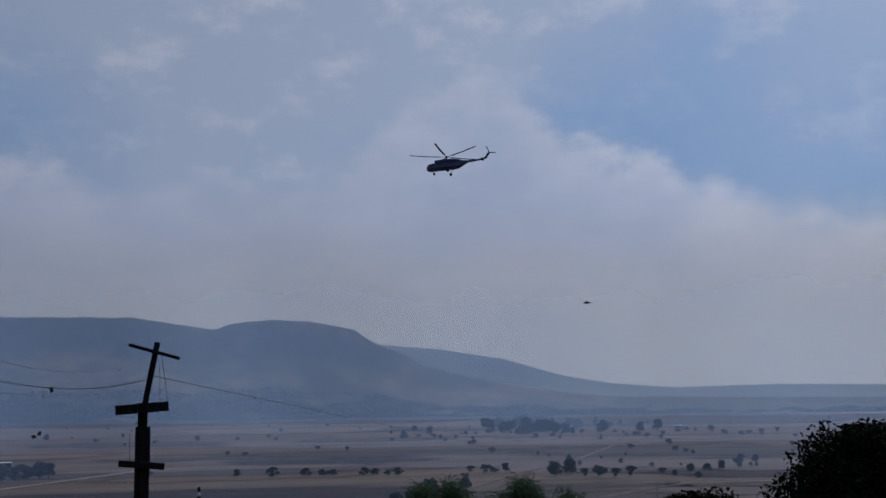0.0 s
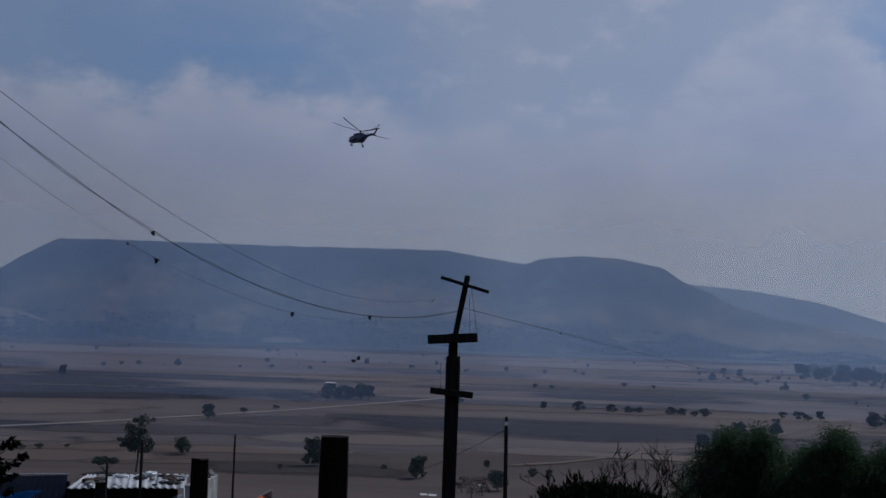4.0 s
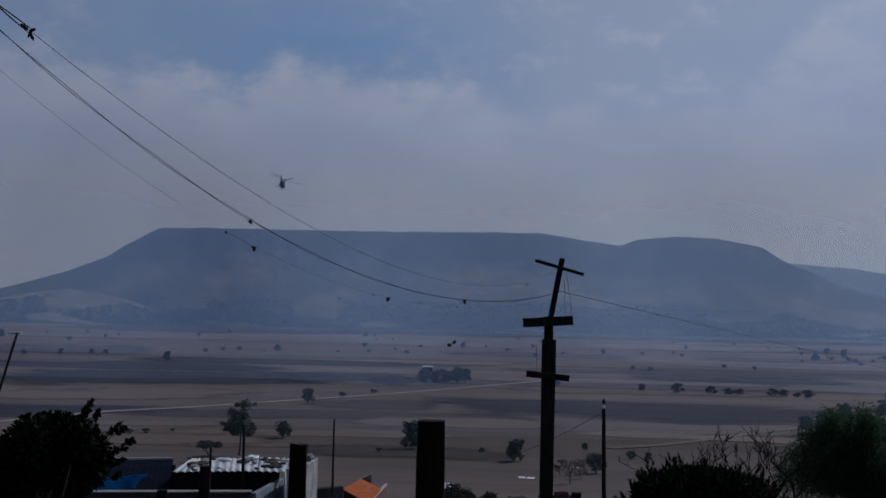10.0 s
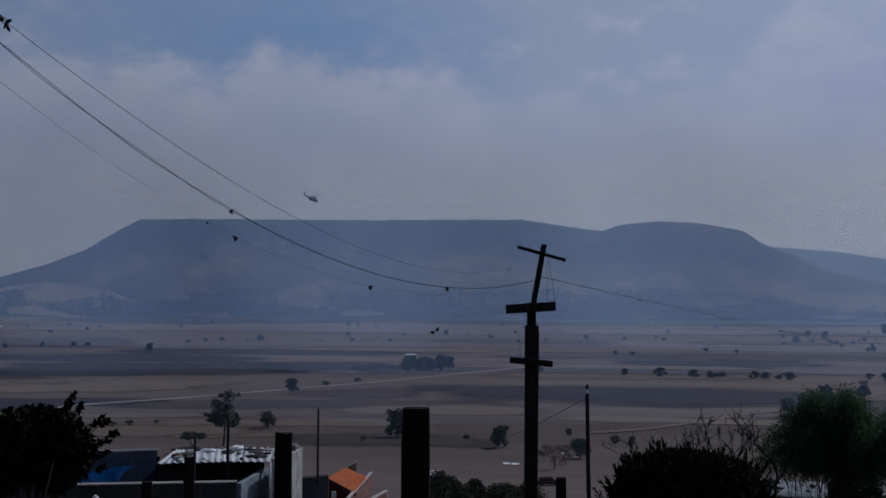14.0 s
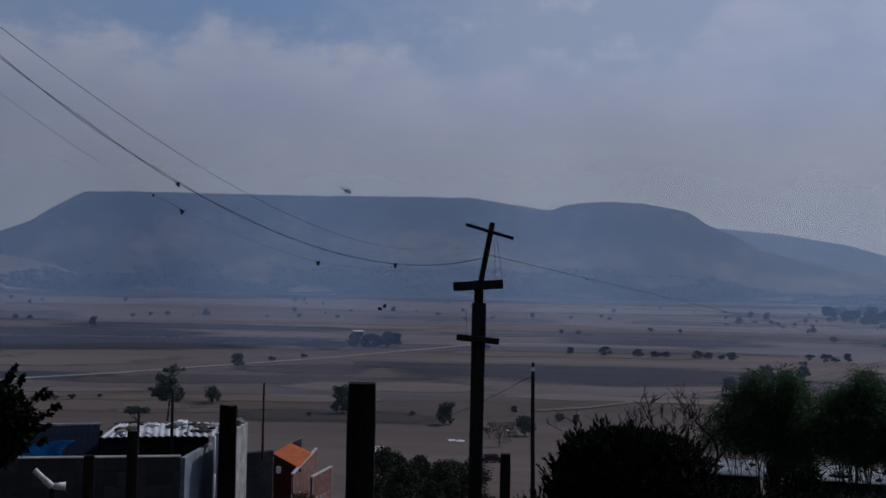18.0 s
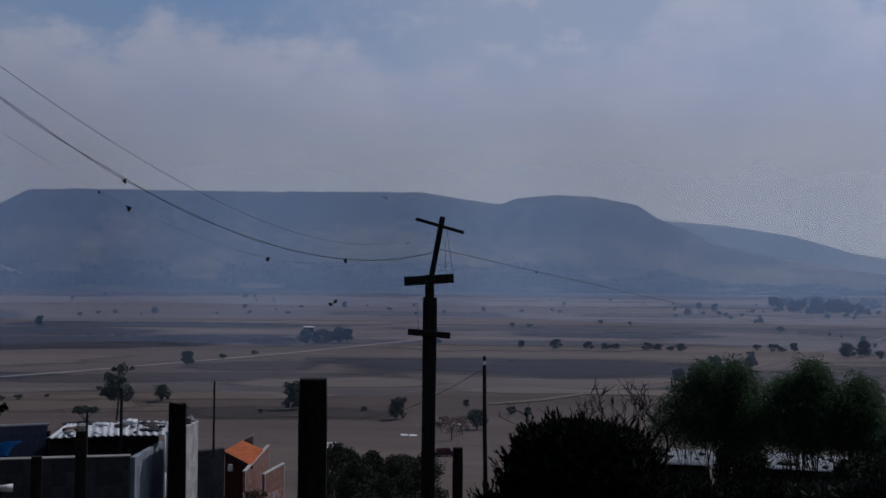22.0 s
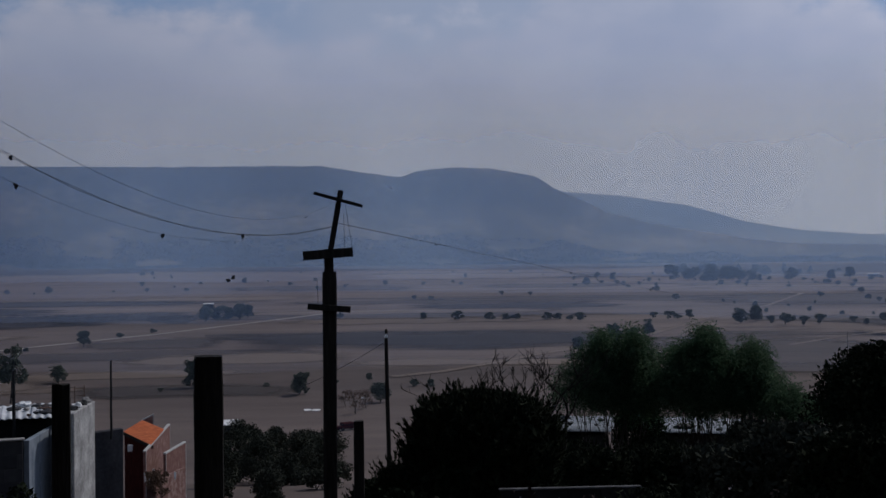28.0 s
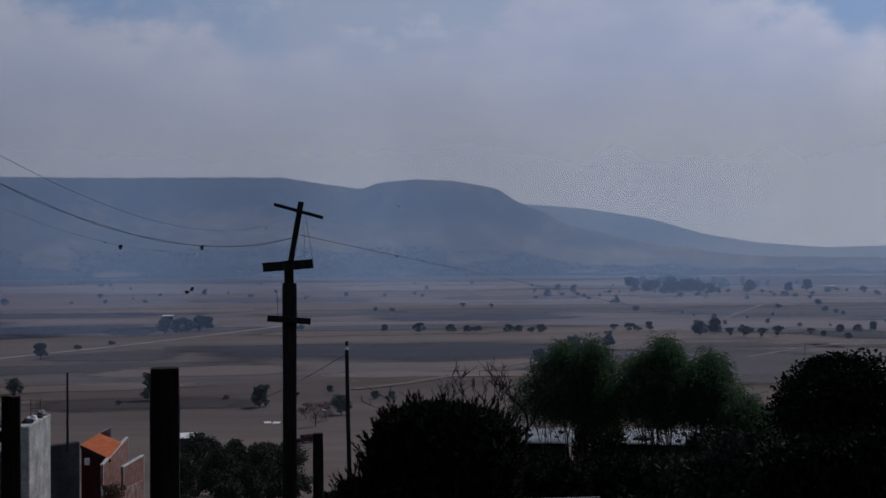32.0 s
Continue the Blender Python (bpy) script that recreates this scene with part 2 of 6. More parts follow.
# ---- materials ----
def material(name, stops, scale=4.0, rough=0.85, metal=0.0, bump=0.3, fine=8.0, stretch=(1, 1, 1), random_mix=0.0, island=False, spec=0.3):
    """A surface whose colour runs over noise of two sizes, with fine relief."""
    mt = bpy.data.materials.new(name)
    mt.use_nodes = True
    n, l = mt.node_tree.nodes, mt.node_tree.links
    b = n["Principled BSDF"]
    b.inputs["Roughness"].default_value, b.inputs["Metallic"].default_value = rough, metal
    b.inputs["Specular IOR Level"].default_value = spec
    co, mp = n.new("ShaderNodeTexCoord"), n.new("ShaderNodeMapping")
    mp.inputs["Scale"].default_value = stretch
    l.new(co.outputs["Object"], mp.inputs[0])
    big, small = n.new("ShaderNodeTexNoise"), n.new("ShaderNodeTexNoise")
    big.inputs["Scale"].default_value, big.inputs["Detail"].default_value = scale, 6
    small.inputs["Scale"].default_value, small.inputs["Detail"].default_value = scale * fine, 4
    l.new(mp.outputs[0], big.inputs["Vector"]), l.new(mp.outputs[0], small.inputs["Vector"])
    mx = n.new("ShaderNodeMath")
    mx.operation = "MULTIPLY_ADD"
    mx.inputs[1].default_value = 0.35
    l.new(small.outputs[0], mx.inputs[0]), l.new(big.outputs[0], mx.inputs[2])
    src = mx.outputs[0]
    if random_mix:
        rnd = n.new("ShaderNodeNewGeometry" if island else "ShaderNodeObjectInfo")
        ad = n.new("ShaderNodeMath")
        ad.operation = "MULTIPLY_ADD"
        ad.inputs[1].default_value = random_mix
        l.new(rnd.outputs["Random Per Island" if island else "Random"], ad.inputs[0]), l.new(src, ad.inputs[2])
        src = ad.outputs[0]
    rp = n.new("ShaderNodeValToRGB")
    el = rp.color_ramp.elements
    lo, hi = 0.42, 0.95 + random_mix
    for k, c in enumerate(stops):
        pos = lo + (hi - lo) * k / max(1, len(stops) - 1)
        e = el[k] if k < 2 else el.new(min(pos, 1.0))
        e.position, e.color = min(pos, 1.0), (*c, 1)
    l.new(src, rp.inputs[0]), l.new(rp.outputs[0], b.inputs["Base Color"])
    if bump:
        bp = n.new("ShaderNodeBump")
        bp.inputs["Strength"].default_value, bp.inputs["Distance"].default_value = bump, 0.02
        l.new(small.outputs[0], bp.inputs["Height"]), l.new(bp.outputs[0], b.inputs["Normal"])
    return mt


def leaf_material(name, stops, random_mix=0.5, through=0.0):
    mt = material(name, stops, 0.6, 0.9, bump=0, random_mix=random_mix, island=True, spec=0.05)
    if through:
        shine_through(mt, through)
    return mt


def shine_through(mt, share):
    """Lets a share of the light from behind shine through a thin leaf or sheet, in its own colour."""
    n, l = mt.node_tree.nodes, mt.node_tree.links
    tl, mx = n.new("ShaderNodeBsdfTranslucent"), n.new("ShaderNodeMixShader")
    mx.inputs[0].default_value = share
    l.new(n["Color Ramp"].outputs[0], tl.inputs[0])
    l.new(n["Principled BSDF"].outputs[0], mx.inputs[1]), l.new(tl.outputs[0], mx.inputs[2])
    l.new(mx.outputs[0], n["Material Output"].inputs[0])


def soft_material(name, stops, scale):
    """Bare soil that thins out at the margins of its field."""
    mt = material(name, stops, scale, 0.95, fine=12, stretch=(0.2, 1, 1))
    n, l = mt.node_tree.nodes, mt.node_tree.links
    at_edge, ns, tr, mix = n.new("ShaderNodeAttribute"), n.new("ShaderNodeTexNoise"), n.new("ShaderNodeBsdfTransparent"), n.new("ShaderNodeMixShader")
    at_edge.attribute_name = "margin"
    co, mp = n.new("ShaderNodeTexCoord"), n.new("ShaderNodeMapping")
    mp.inputs["Scale"].default_value = (0.25, 1, 1)
    ns.inputs["Scale"].default_value, ns.inputs["Detail"].default_value = 0.035, 6
    l.new(co.outputs["Object"], mp.inputs[0]), l.new(mp.outputs[0], ns.inputs["Vector"])
    a = n.new("ShaderNodeMath")
    a.operation = "MULTIPLY_ADD"
    a.inputs[1].default_value = 2.0
    l.new(ns.outputs[0], a.inputs[0]), l.new(at_edge.outputs["Fac"], a.inputs[2])
    mr = n.new("ShaderNodeMapRange")
    mr.interpolation_type = "SMOOTHSTEP"
    for k, v in ((1, 1.0), (2, 1.75), (3, 0.0), (4, 0.95)):
        mr.inputs[k].default_value = v
    l.new(a.outputs[0], mr.inputs[0]), l.new(mr.outputs[0], mix.inputs[0])
    l.new(tr.outputs[0], mix.inputs[1]), l.new(n["Principled BSDF"].outputs[0], mix.inputs[2])
    l.new(mix.outputs[0], n["Material Output"].inputs[0])
    return mt


EARTH = material("dry_earth", [(0.06, 0.044, 0.039), (0.106, 0.079, 0.068), (0.17, 0.128, 0.107)], 0.018, 0.95, bump=0.2, fine=9, stretch=(0.3, 1, 1))
HILLSIDE = material("hillside_grass", [(0.03, 0.027, 0.02), (0.06, 0.052, 0.037), (0.09, 0.077, 0.055)], 0.5, 0.95, bump=0.6)
PLOUGHED = soft_material("ploughed_soil", [(0.01, 0.009, 0.013), (0.019, 0.016, 0.021), (0.034, 0.028, 0.033)], 0.02)
FALLOW = soft_material("fallow_soil", [(0.032, 0.024, 0.022), (0.054, 0.04, 0.035), (0.085, 0.064, 0.054)], 0.02)
STUBBLE = soft_material("pale_stubble", [(0.105, 0.08, 0.065), (0.14, 0.107, 0.087), (0.18, 0.14, 0.113)], 0.02)
DIRT_ROAD = soft_material("pale_dirt_road", [(0.2, 0.175, 0.155), (0.27, 0.235, 0.21), (0.33, 0.29, 0.255)], 0.1)
SCRUB = material("scrub_slope", [(0.008, 0.011, 0.008), (0.03, 0.034, 0.022), (0.15, 0.125, 0.085)], 0.004, 0.95, bump=0.4, fine=9, stretch=(1, 1, 1.5))
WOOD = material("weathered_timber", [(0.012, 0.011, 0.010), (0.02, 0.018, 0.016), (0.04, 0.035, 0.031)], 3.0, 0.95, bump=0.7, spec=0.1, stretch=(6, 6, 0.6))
BARK = material("bark", [(0.02, 0.017, 0.015), (0.035, 0.029, 0.025), (0.06, 0.05, 0.043)], 3.0, 0.95, bump=0.9, stretch=(3, 3, 0.7))
CONCRETE = material("grey_concrete", [(0.16, 0.155, 0.15), (0.26, 0.25, 0.24), (0.36, 0.35, 0.335)], 1.2, 0.9, bump=0.4, random_mix=0.1)
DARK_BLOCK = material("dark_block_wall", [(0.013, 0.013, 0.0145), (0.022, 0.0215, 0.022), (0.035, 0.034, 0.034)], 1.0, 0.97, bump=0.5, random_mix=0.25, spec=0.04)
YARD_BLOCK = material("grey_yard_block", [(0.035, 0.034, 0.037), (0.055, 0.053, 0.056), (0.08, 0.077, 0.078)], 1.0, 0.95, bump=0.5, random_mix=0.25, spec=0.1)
PALE_WALL = material("pale_plaster", [(0.17, 0.167, 0.162), (0.36, 0.353, 0.343), (0.6, 0.59, 0.575)], 3.0, 0.9, bump=0.3)
METAL_SHEET = material("galvanised_sheet", [(0.42, 0.44, 0.46), (0.58, 0.60, 0.62), (0.75, 0.76, 0.77)], 1.6, 0.55, 0.25, bump=0.2, random_mix=0.15)
DULL_SHEET = material("dull_tin_sheet", [(0.09, 0.105, 0.12), (0.2, 0.225, 0.25), (0.42, 0.45, 0.48)], 2.6, 0.7, 0.1, bump=0.3, random_mix=0.1)
SCREE = material("pale_scree", [(0.07, 0.06, 0.052), (0.13, 0.113, 0.098), (0.2, 0.175, 0.15)], 0.015, 0.95, bump=0.3)
BLUE_SHEET = material("blue_painted_sheet", [(0.002, 0.004, 0.011), (0.003, 0.006, 0.017), (0.005, 0.01, 0.025)], 1.2, 0.95, bump=0.2, spec=0.05)
TARP = material("blue_tarpaulin", [(0.003, 0.06, 0.2), (0.006, 0.11, 0.34), (0.012, 0.17, 0.46)], 2.0, 0.7, bump=0.5, spec=0.1)
shine_through(TARP, 0.6)
ORANGE_TILE = material("orange_tile", [(0.42, 0.09, 0.02), (0.58, 0.14, 0.035), (0.68, 0.2, 0.06)], 2.2, 0.8, bump=0.4, random_mix=0.15)
BRICK_RED = material("red_brick", [(0.12, 0.056, 0.046), (0.19, 0.094, 0.076), (0.33, 0.22, 0.185)], 3.4, 0.9, bump=0.4, random_mix=0.2)
# the pickup's own paint; on the porch front the darkness stands for shade
DARK_RED = material("dark_red_paint_and_shade", [(0.025, 0.005, 0.005), (0.04, 0.008, 0.007), (0.06, 0.012, 0.01)], 2.0, 0.9, bump=0.2, spec=0.02)
WHITE_PAINT = material("white_paint", [(0.6, 0.6, 0.59), (0.74, 0.74, 0.73), (0.82, 0.82, 0.81)], 2.0, 0.6, bump=0.15)
WIRE = material("black_cable", [(0.012, 0.012, 0.013), (0.02, 0.02, 0.021), (0.03, 0.03, 0.03)], 5.0, 0.6, bump=0)
RUST = material("rusty_iron", [(0.05, 0.03, 0.022), (0.09, 0.05, 0.035), (0.13, 0.075, 0.05)], 6.0, 0.8, 0.3, bump=0.4)
RAG = material("faded_plastic_rag", [(0.015, 0.015, 0.018), (0.03, 0.03, 0.035), (0.06, 0.06, 0.065)], 6.0, 0.7, bump=0.2)
HULL = material("helicopter_paint", [(0.03, 0.045, 0.1), (0.042, 0.058, 0.125), (0.06, 0.078, 0.15)], 0.5, 0.4, bump=0.05, spec=0.5)
WEATHERED = material("weathered_coping", [(0.05, 0.05, 0.052), (0.1, 0.1, 0.102), (0.17, 0.17, 0.17)], 7.0, 0.95, bump=0.4, spec=0.1)
BLADE = material("blade_composite", [(0.02, 0.02, 0.022), (0.03, 0.03, 0.033), (0.05, 0.05, 0.05)], 1.0, 0.5, bump=0.05)
RUBBER = material("tyre_rubber", [(0.015, 0.015, 0.015), (0.022, 0.022, 0.022), (0.03, 0.03, 0.03)], 5.0, 0.8, bump=0.2)
GLASS = material("dark_glass", [(0.01, 0.013, 0.018), (0.015, 0.018, 0.024), (0.02, 0.024, 0.03)], 1.0, 0.08, bump=0, spec=0.6)
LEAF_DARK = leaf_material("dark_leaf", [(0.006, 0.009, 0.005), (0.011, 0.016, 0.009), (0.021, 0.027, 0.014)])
LEAF_GREEN = leaf_material("pepper_tree_leaf", [(0.02, 0.044, 0.026), (0.045, 0.084, 0.046), (0.09, 0.135, 0.08)], through=0.6)
# far leaves: paler, with part of the distance haze put into their colour
LEAF_FAR_HAZED = leaf_material("far_hazed_leaf", [(0.046, 0.06, 0.048), (0.08, 0.096, 0.074), (0.12, 0.138, 0.104)])
LEAF_WOODS = leaf_material("far_woods_leaf", [(0.012, 0.018, 0.014), (0.022, 0.03, 0.022), (0.035, 0.045, 0.032)])
LEAF_GREY = leaf_material("grey_green_leaf", [(0.022, 0.026, 0.02), (0.042, 0.047, 0.035), (0.075, 0.079, 0.058)])
GREY_RENDER = material("dark_grey_render", [(0.03, 0.03, 0.034), (0.05, 0.05, 0.056), (0.075, 0.075, 0.082)], 1.6, 0.95, bump=0.4, spec=0.1)
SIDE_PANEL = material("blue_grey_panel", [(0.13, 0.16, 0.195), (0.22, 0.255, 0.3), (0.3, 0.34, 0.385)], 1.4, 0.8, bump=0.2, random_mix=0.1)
LEAF_DRY = leaf_material("dry_leaf", [(0.06, 0.04, 0.03), (0.10, 0.065, 0.045), (0.14, 0.095, 0.065)])
LEAF_TWIG = leaf_material("dull_reddish_leaf", [(0.014, 0.009, 0.009), (0.024, 0.016, 0.015), (0.04, 0.028, 0.026)])
BLOSSOM = leaf_material("pale_blossom", [(0.3, 0.24, 0.26), (0.45, 0.38, 0.4), (0.6, 0.55, 0.55)])


def haze_material(name, amount, top):
    """Thin haze: it scatters a part of the light that falls on it from both sides, and thins out upwards."""
    mt = bpy.data.materials.new(name)
    mt.use_nodes = True
    n, l = mt.node_tree.nodes, mt.node_tree.links
    n.remove(n["Principled BSDF"])
    df, tl, tr = n.new("ShaderNodeBsdfDiffuse"), n.new("ShaderNodeBsdfTranslucent"), n.new("ShaderNodeBsdfTransparent")
    co, sp = n.new("ShaderNodeTexCoord"), n.new("ShaderNodeSeparateXYZ")
    l.new(co.outputs["Object"], sp.inputs[0])
    both, total = n.new("ShaderNodeMixShader"), n.new("ShaderNodeAddShader")
    l.new(df.outputs[0], both.inputs[1]), l.new(tl.outputs[0], both.inputs[2])
    mr = n.new("ShaderNodeMapRange")
    mr.interpolation_type = "SMOOTHSTEP"
    for k, v in ((1, top * 0.36), (2, top), (3, amount), (4, 0.0)):
        mr.inputs[k].default_value = v
    l.new(sp.outputs[2], mr.inputs[0])
    ns = n.new("ShaderNodeTexNoise")
    ns.inputs["Scale"].default_value, ns.inputs["Detail"].default_value = 0.004, 3
    l.new(co.outputs["Object"], ns.inputs["Vector"])
    ml = n.new("ShaderNodeMath")
    ml.operation = "MULTIPLY_ADD"
    ml.inputs[1].default_value, ml.inputs[2].default_value = 0.3, 0.85
    m2 = n.new("ShaderNodeMath")
    m2.operation = "MULTIPLY"
    l.new(ns.outputs[0], ml.inputs[0]), l.new(ml.outputs[0], m2.inputs[0]), l.new(mr.outputs[0], m2.inputs[1])
    # what it scatters, by colour, and what it lets pass
    sc, rest = n.new("ShaderNodeVectorMath"), n.new("ShaderNodeVectorMath")
    sc.operation, rest.operation = "SCALE", "SUBTRACT"
    sc.inputs[0].default_value, rest.inputs[0].default_value = HAZE_TINT, (1, 1, 1)
    l.new(m2.outputs[0], sc.inputs["Scale"]), l.new(sc.outputs[0], rest.inputs[1])
    for s in (df, tl):
        l.new(sc.outputs[0], s.inputs[0])
    l.new(rest.outputs[0], tr.inputs[0])
    l.new(tr.outputs[0], total.inputs[0]), l.new(both.outputs[0], total.inputs[1])
    l.new(total.outputs[0], n["Material Output"].inputs[0])
    return mt


HAZE_TINT = (0.42, 0.61, 1.0)


# ---- sky, haze, hills, ground ----
def band(name, radius, z0, z1, az0, az1, mat, label, rows=1, spherical=False, kind="structure"):
    verts, faces, cols = [], [], 48
    for j in range(rows + 1):
        for i in range(cols + 1):
            az, z = az0 + (az1 - az0) * i / cols, z0 + (z1 - z0) * j / rows
            d = math.sqrt(max(1.0, radius * radius - z * z)) if spherical else radius * (1 + 0.035 * math.sin(az * 0.21 + radius) + 0.02 * math.sin(az * 0.47 + radius * 2))
            verts.append(at(az, d, z))
    for j in range(rows):
        for i in range(cols):
            a = j * (cols + 1) + i
            faces.append((a, a + 1, a + cols + 2, a + cols + 1))
    ob = raw(name, verts, faces, mat, smooth=True)
    return tagged(ob, label, "sky" if spherical else "haze", kind=kind)


for k, (r, amount) in enumerate(((170, 0.02), (330, 0.065), (600, 0.135), (1050, 0.19), (1700, 0.24), (2500, 0.29), (3750, 0.40))):
    band("backdrop_haze", r, -40, r * 0.215, -58, 58, haze_material("haze", amount, r * (0.15 + 0.01 * k)), "thin bluish haze hanging over the plain")


def smooth(t):
    t = min(1.0, max(0.0, t))
    return t * t * (3 - 2 * t)


def ridge(name, label, knots, r_foot, r_top, r_back, mat, rough, az0, az1, cols, cliff):
    """A hill range: its crest follows elevations by bearing, with an apron below a steeper top."""
    kx, ky = [k[0] for k in knots], [k[1] for k in knots]
    verts, faces = [], []
    ts = [0, .08, .16, .25, .34, .43, .52, .6, .68, .75, .8, .84, .88, .91, .94, .97, 1.0, 1.2, 1.6, 2.0]
    for i in range(cols + 1):
        az = az0 + (az1 - az0) * i / cols
        top = hz(r_top, float(np.interp(az, kx, ky)))
        top += rough * 0.12 * (noise.fractal(Vector((az * 0.9, 3.3, 1.0)), 1.0, 2.0, 5))
        for t in ts:
            r = r_foot + (r_top - r_foot) * t if t <= 1 else r_top + (r_back - r_top) * (t - 1)
            p = at(az, r)
            foot = gz(*(p.normalized() * r_foot).xy) - 3
            if t <= 1:
                s = (1 - cliff) * t ** 1.45 + cliff * smooth((t - 0.80) / 0.2)
                gully = noise.fractal(Vector((az * 0.55, t * 1.6, 7.0)), 1.0, 2.1, 6) * rough * math.sin(math.pi * min(1, t)) ** 0.7
                z = foot + (top - foot) * s + gully
            else:
                z = top - (top + 60) * smooth((t - 1.35) / 0.65)
            verts.append((p.x, p.y, z))
    m = len(ts)
    for i in range(cols):
        for j in range(m - 1):
            a = i * m + j
            faces.append((a, a + 1, a + m + 1, a + m))
    return tagged(raw(name, verts, faces, mat, smooth=True), label, "hill", kind="structure")


MESA = ridge("backdrop_mesa", "flat-topped blue-grey mesa and rounded hill in haze",
      [(-45, 0.2), (-30, 0.35), (-19, 0.56), (-16.5, 0.85), (-12.5, 1.57), (-10.1, 2.15), (-8.9, 2.8), (-7.5, 3.38), (-6.6, 3.98), (-4.6, 4.36), (-2.6, 4.48), (-0.7, 4.28), (0.0, 4.0), (1.7, 4.22), (3.9, 4.56), (8, 4.53), (13.3, 4.47), (19.9, 4.4), (22.3, 4.3), (23.9, 3.43), (24.7, 2.86), (26.5, 2.1), (28.5, 1.48), (30, 1.03), (40, 0.1)],
      2750, 3330, 3650, SCRUB, 16, -45, 42, 420, 0.22)
ridge("backdrop_ridge", "distant pale ridge falling behind the mesa",
      [(-60, 0.8), (-32, 0.88), (-27, 1.02), (-22, 0.95), (-19, 1.2), (-16.5, 1.66), (-13.9, 2.45), (-10.7, 2.98), (-7.5, 3.25), (0, 3.4), (10, 3.0), (30, 0.6), (60, 0.4)],
      3850, 4300, 4600, SCRUB, 8, -60, 60, 300, 0.1)

HEAP = ridge("backdrop_spoil_heap", "pale heap of spoil on the foot of the mesa", [(20, -0.6), (22.2, 0.3), (23.6, 0.85), (25, 1.1), (26.3, 1.3), (27.6, 1.15), (29.5, 0.75), (32, 0.3), (36, -0.6)], 2700, 2900, 2990, SCREE, 3, 19, 36, 90, 0.1)


def woodland(hill, cols, deep, count, seed, label):
    """Dark scrub woods on the lower slope of a hill: many small leafy clumps standing on its surface."""
    rnd, vs, m = random.Random(seed), hill.data.vertices, 20
    verts, faces = [], []
    for _ in range(count):
        i, t = rnd.randrange(cols[0], cols[1]), rnd.random() ** 2.2 * deep
        j, f, g = int(t), t - int(t), rnd.random()
        p = (vs[i * m + j].co * (1 - f) + vs[i * m + j + 1].co * f) * (1 - g) + (vs[(i + 1) * m + j].co * (1 - f) + vs[(i + 1) * m + j + 1].co * f) * g
        if noise.noise(Vector((p.x * 0.006, p.y * 0.012, seed))) < -0.3:
            continue
        h = rnd.uniform(2.5, 6.5)
        for _ in range(5):
            c = p + Vector((rnd.gauss(0, h * 0.5), rnd.gauss(0, h * 0.5), h * rnd.uniform(0.2, 0.75)))
            a = Vector((rnd.gauss(0, 1), rnd.gauss(0, 1), rnd.gauss(0, 1))).normalized()
            b = a.cross(Vector((rnd.gauss(0, 1), rnd.gauss(0, 1), rnd.gauss(0, 1)))).normalized()
            s, n = h * rnd.uniform(0.35, 0.6), len(verts)
            verts += [c - a * s, c + b * s * 0.8, c + a * s, c - b * s * 0.8]
            faces.append((n, n + 1, n + 2, n + 3))
    tagged(raw("far_woods", verts, faces, LEAF_WOODS), label, "woods", kind="stuff")


woodland(MESA, (60, 390), 5.5, 42000, 1, "dark scrub woods on the lower slopes of the mesa")
woodland(HEAP, (2, 88), 13.0, 7000, 2, "dark scrub woods below the pale heap")

def ground_sheet():
    radii = [0, 2, 4, 6, 8, 10, 12.5, 15, 18, 21, 25, 30, 35, 40, 46, 53, 60, 70, 80, 92, 105, 120, 135, 150, 165, 180, 200, 225, 255, 290, 330, 380, 440, 510, 600, 700, 820, 960, 1120, 1300, 1500, 1700, 2000, 2300, 2600, 2900, 3300, 3800, 4400, 4870]
    azs = [-180 + k * 5 for k in range(24)] + [-60 + k * 0.75 for k in range(160)] + [60 + k * 5 for k in range(24)]
    verts, faces = [], []
    for r in radii:
        for az in azs:
            p = at(az, max(r, 0.01))
            verts.append((p.x, p.y, gz(p.x, p.y)))
    n = len(azs)
    for j in range(len(radii) - 1):
        for i in range(n):
            a, b = j * n + i, j * n + (i + 1) % n
            faces.append((a, b, b + n, a + n))
    ob = raw("ground", verts, faces, HILLSIDE, smooth=True)
    ob.data.materials.append(EARTH)
    for f in ob.data.polygons:
        if f.center.y > 47 or f.center.xy.length > 300:
            f.material_index = 1
    return tagged(ob, "dry brown hillside falling to a wide dusty plain", "ground", kind="structure")


ground_sheet()


def unseen_sky_block():
    """An unseen plain wall, added behind the viewer to keep sky light off near things."""
    ob = thing("wall_south", "unseen plain dark wall added behind the viewpoint to block sky light", "wall", kind="structure")
    bm = bmesh.new()
    box(bm, (-30, -3.4, -3.0), (30, -3.0, 6.5), 0.02)
    part("wall_face", bm, DARK_BLOCK, ob)


unseen_sky_block()


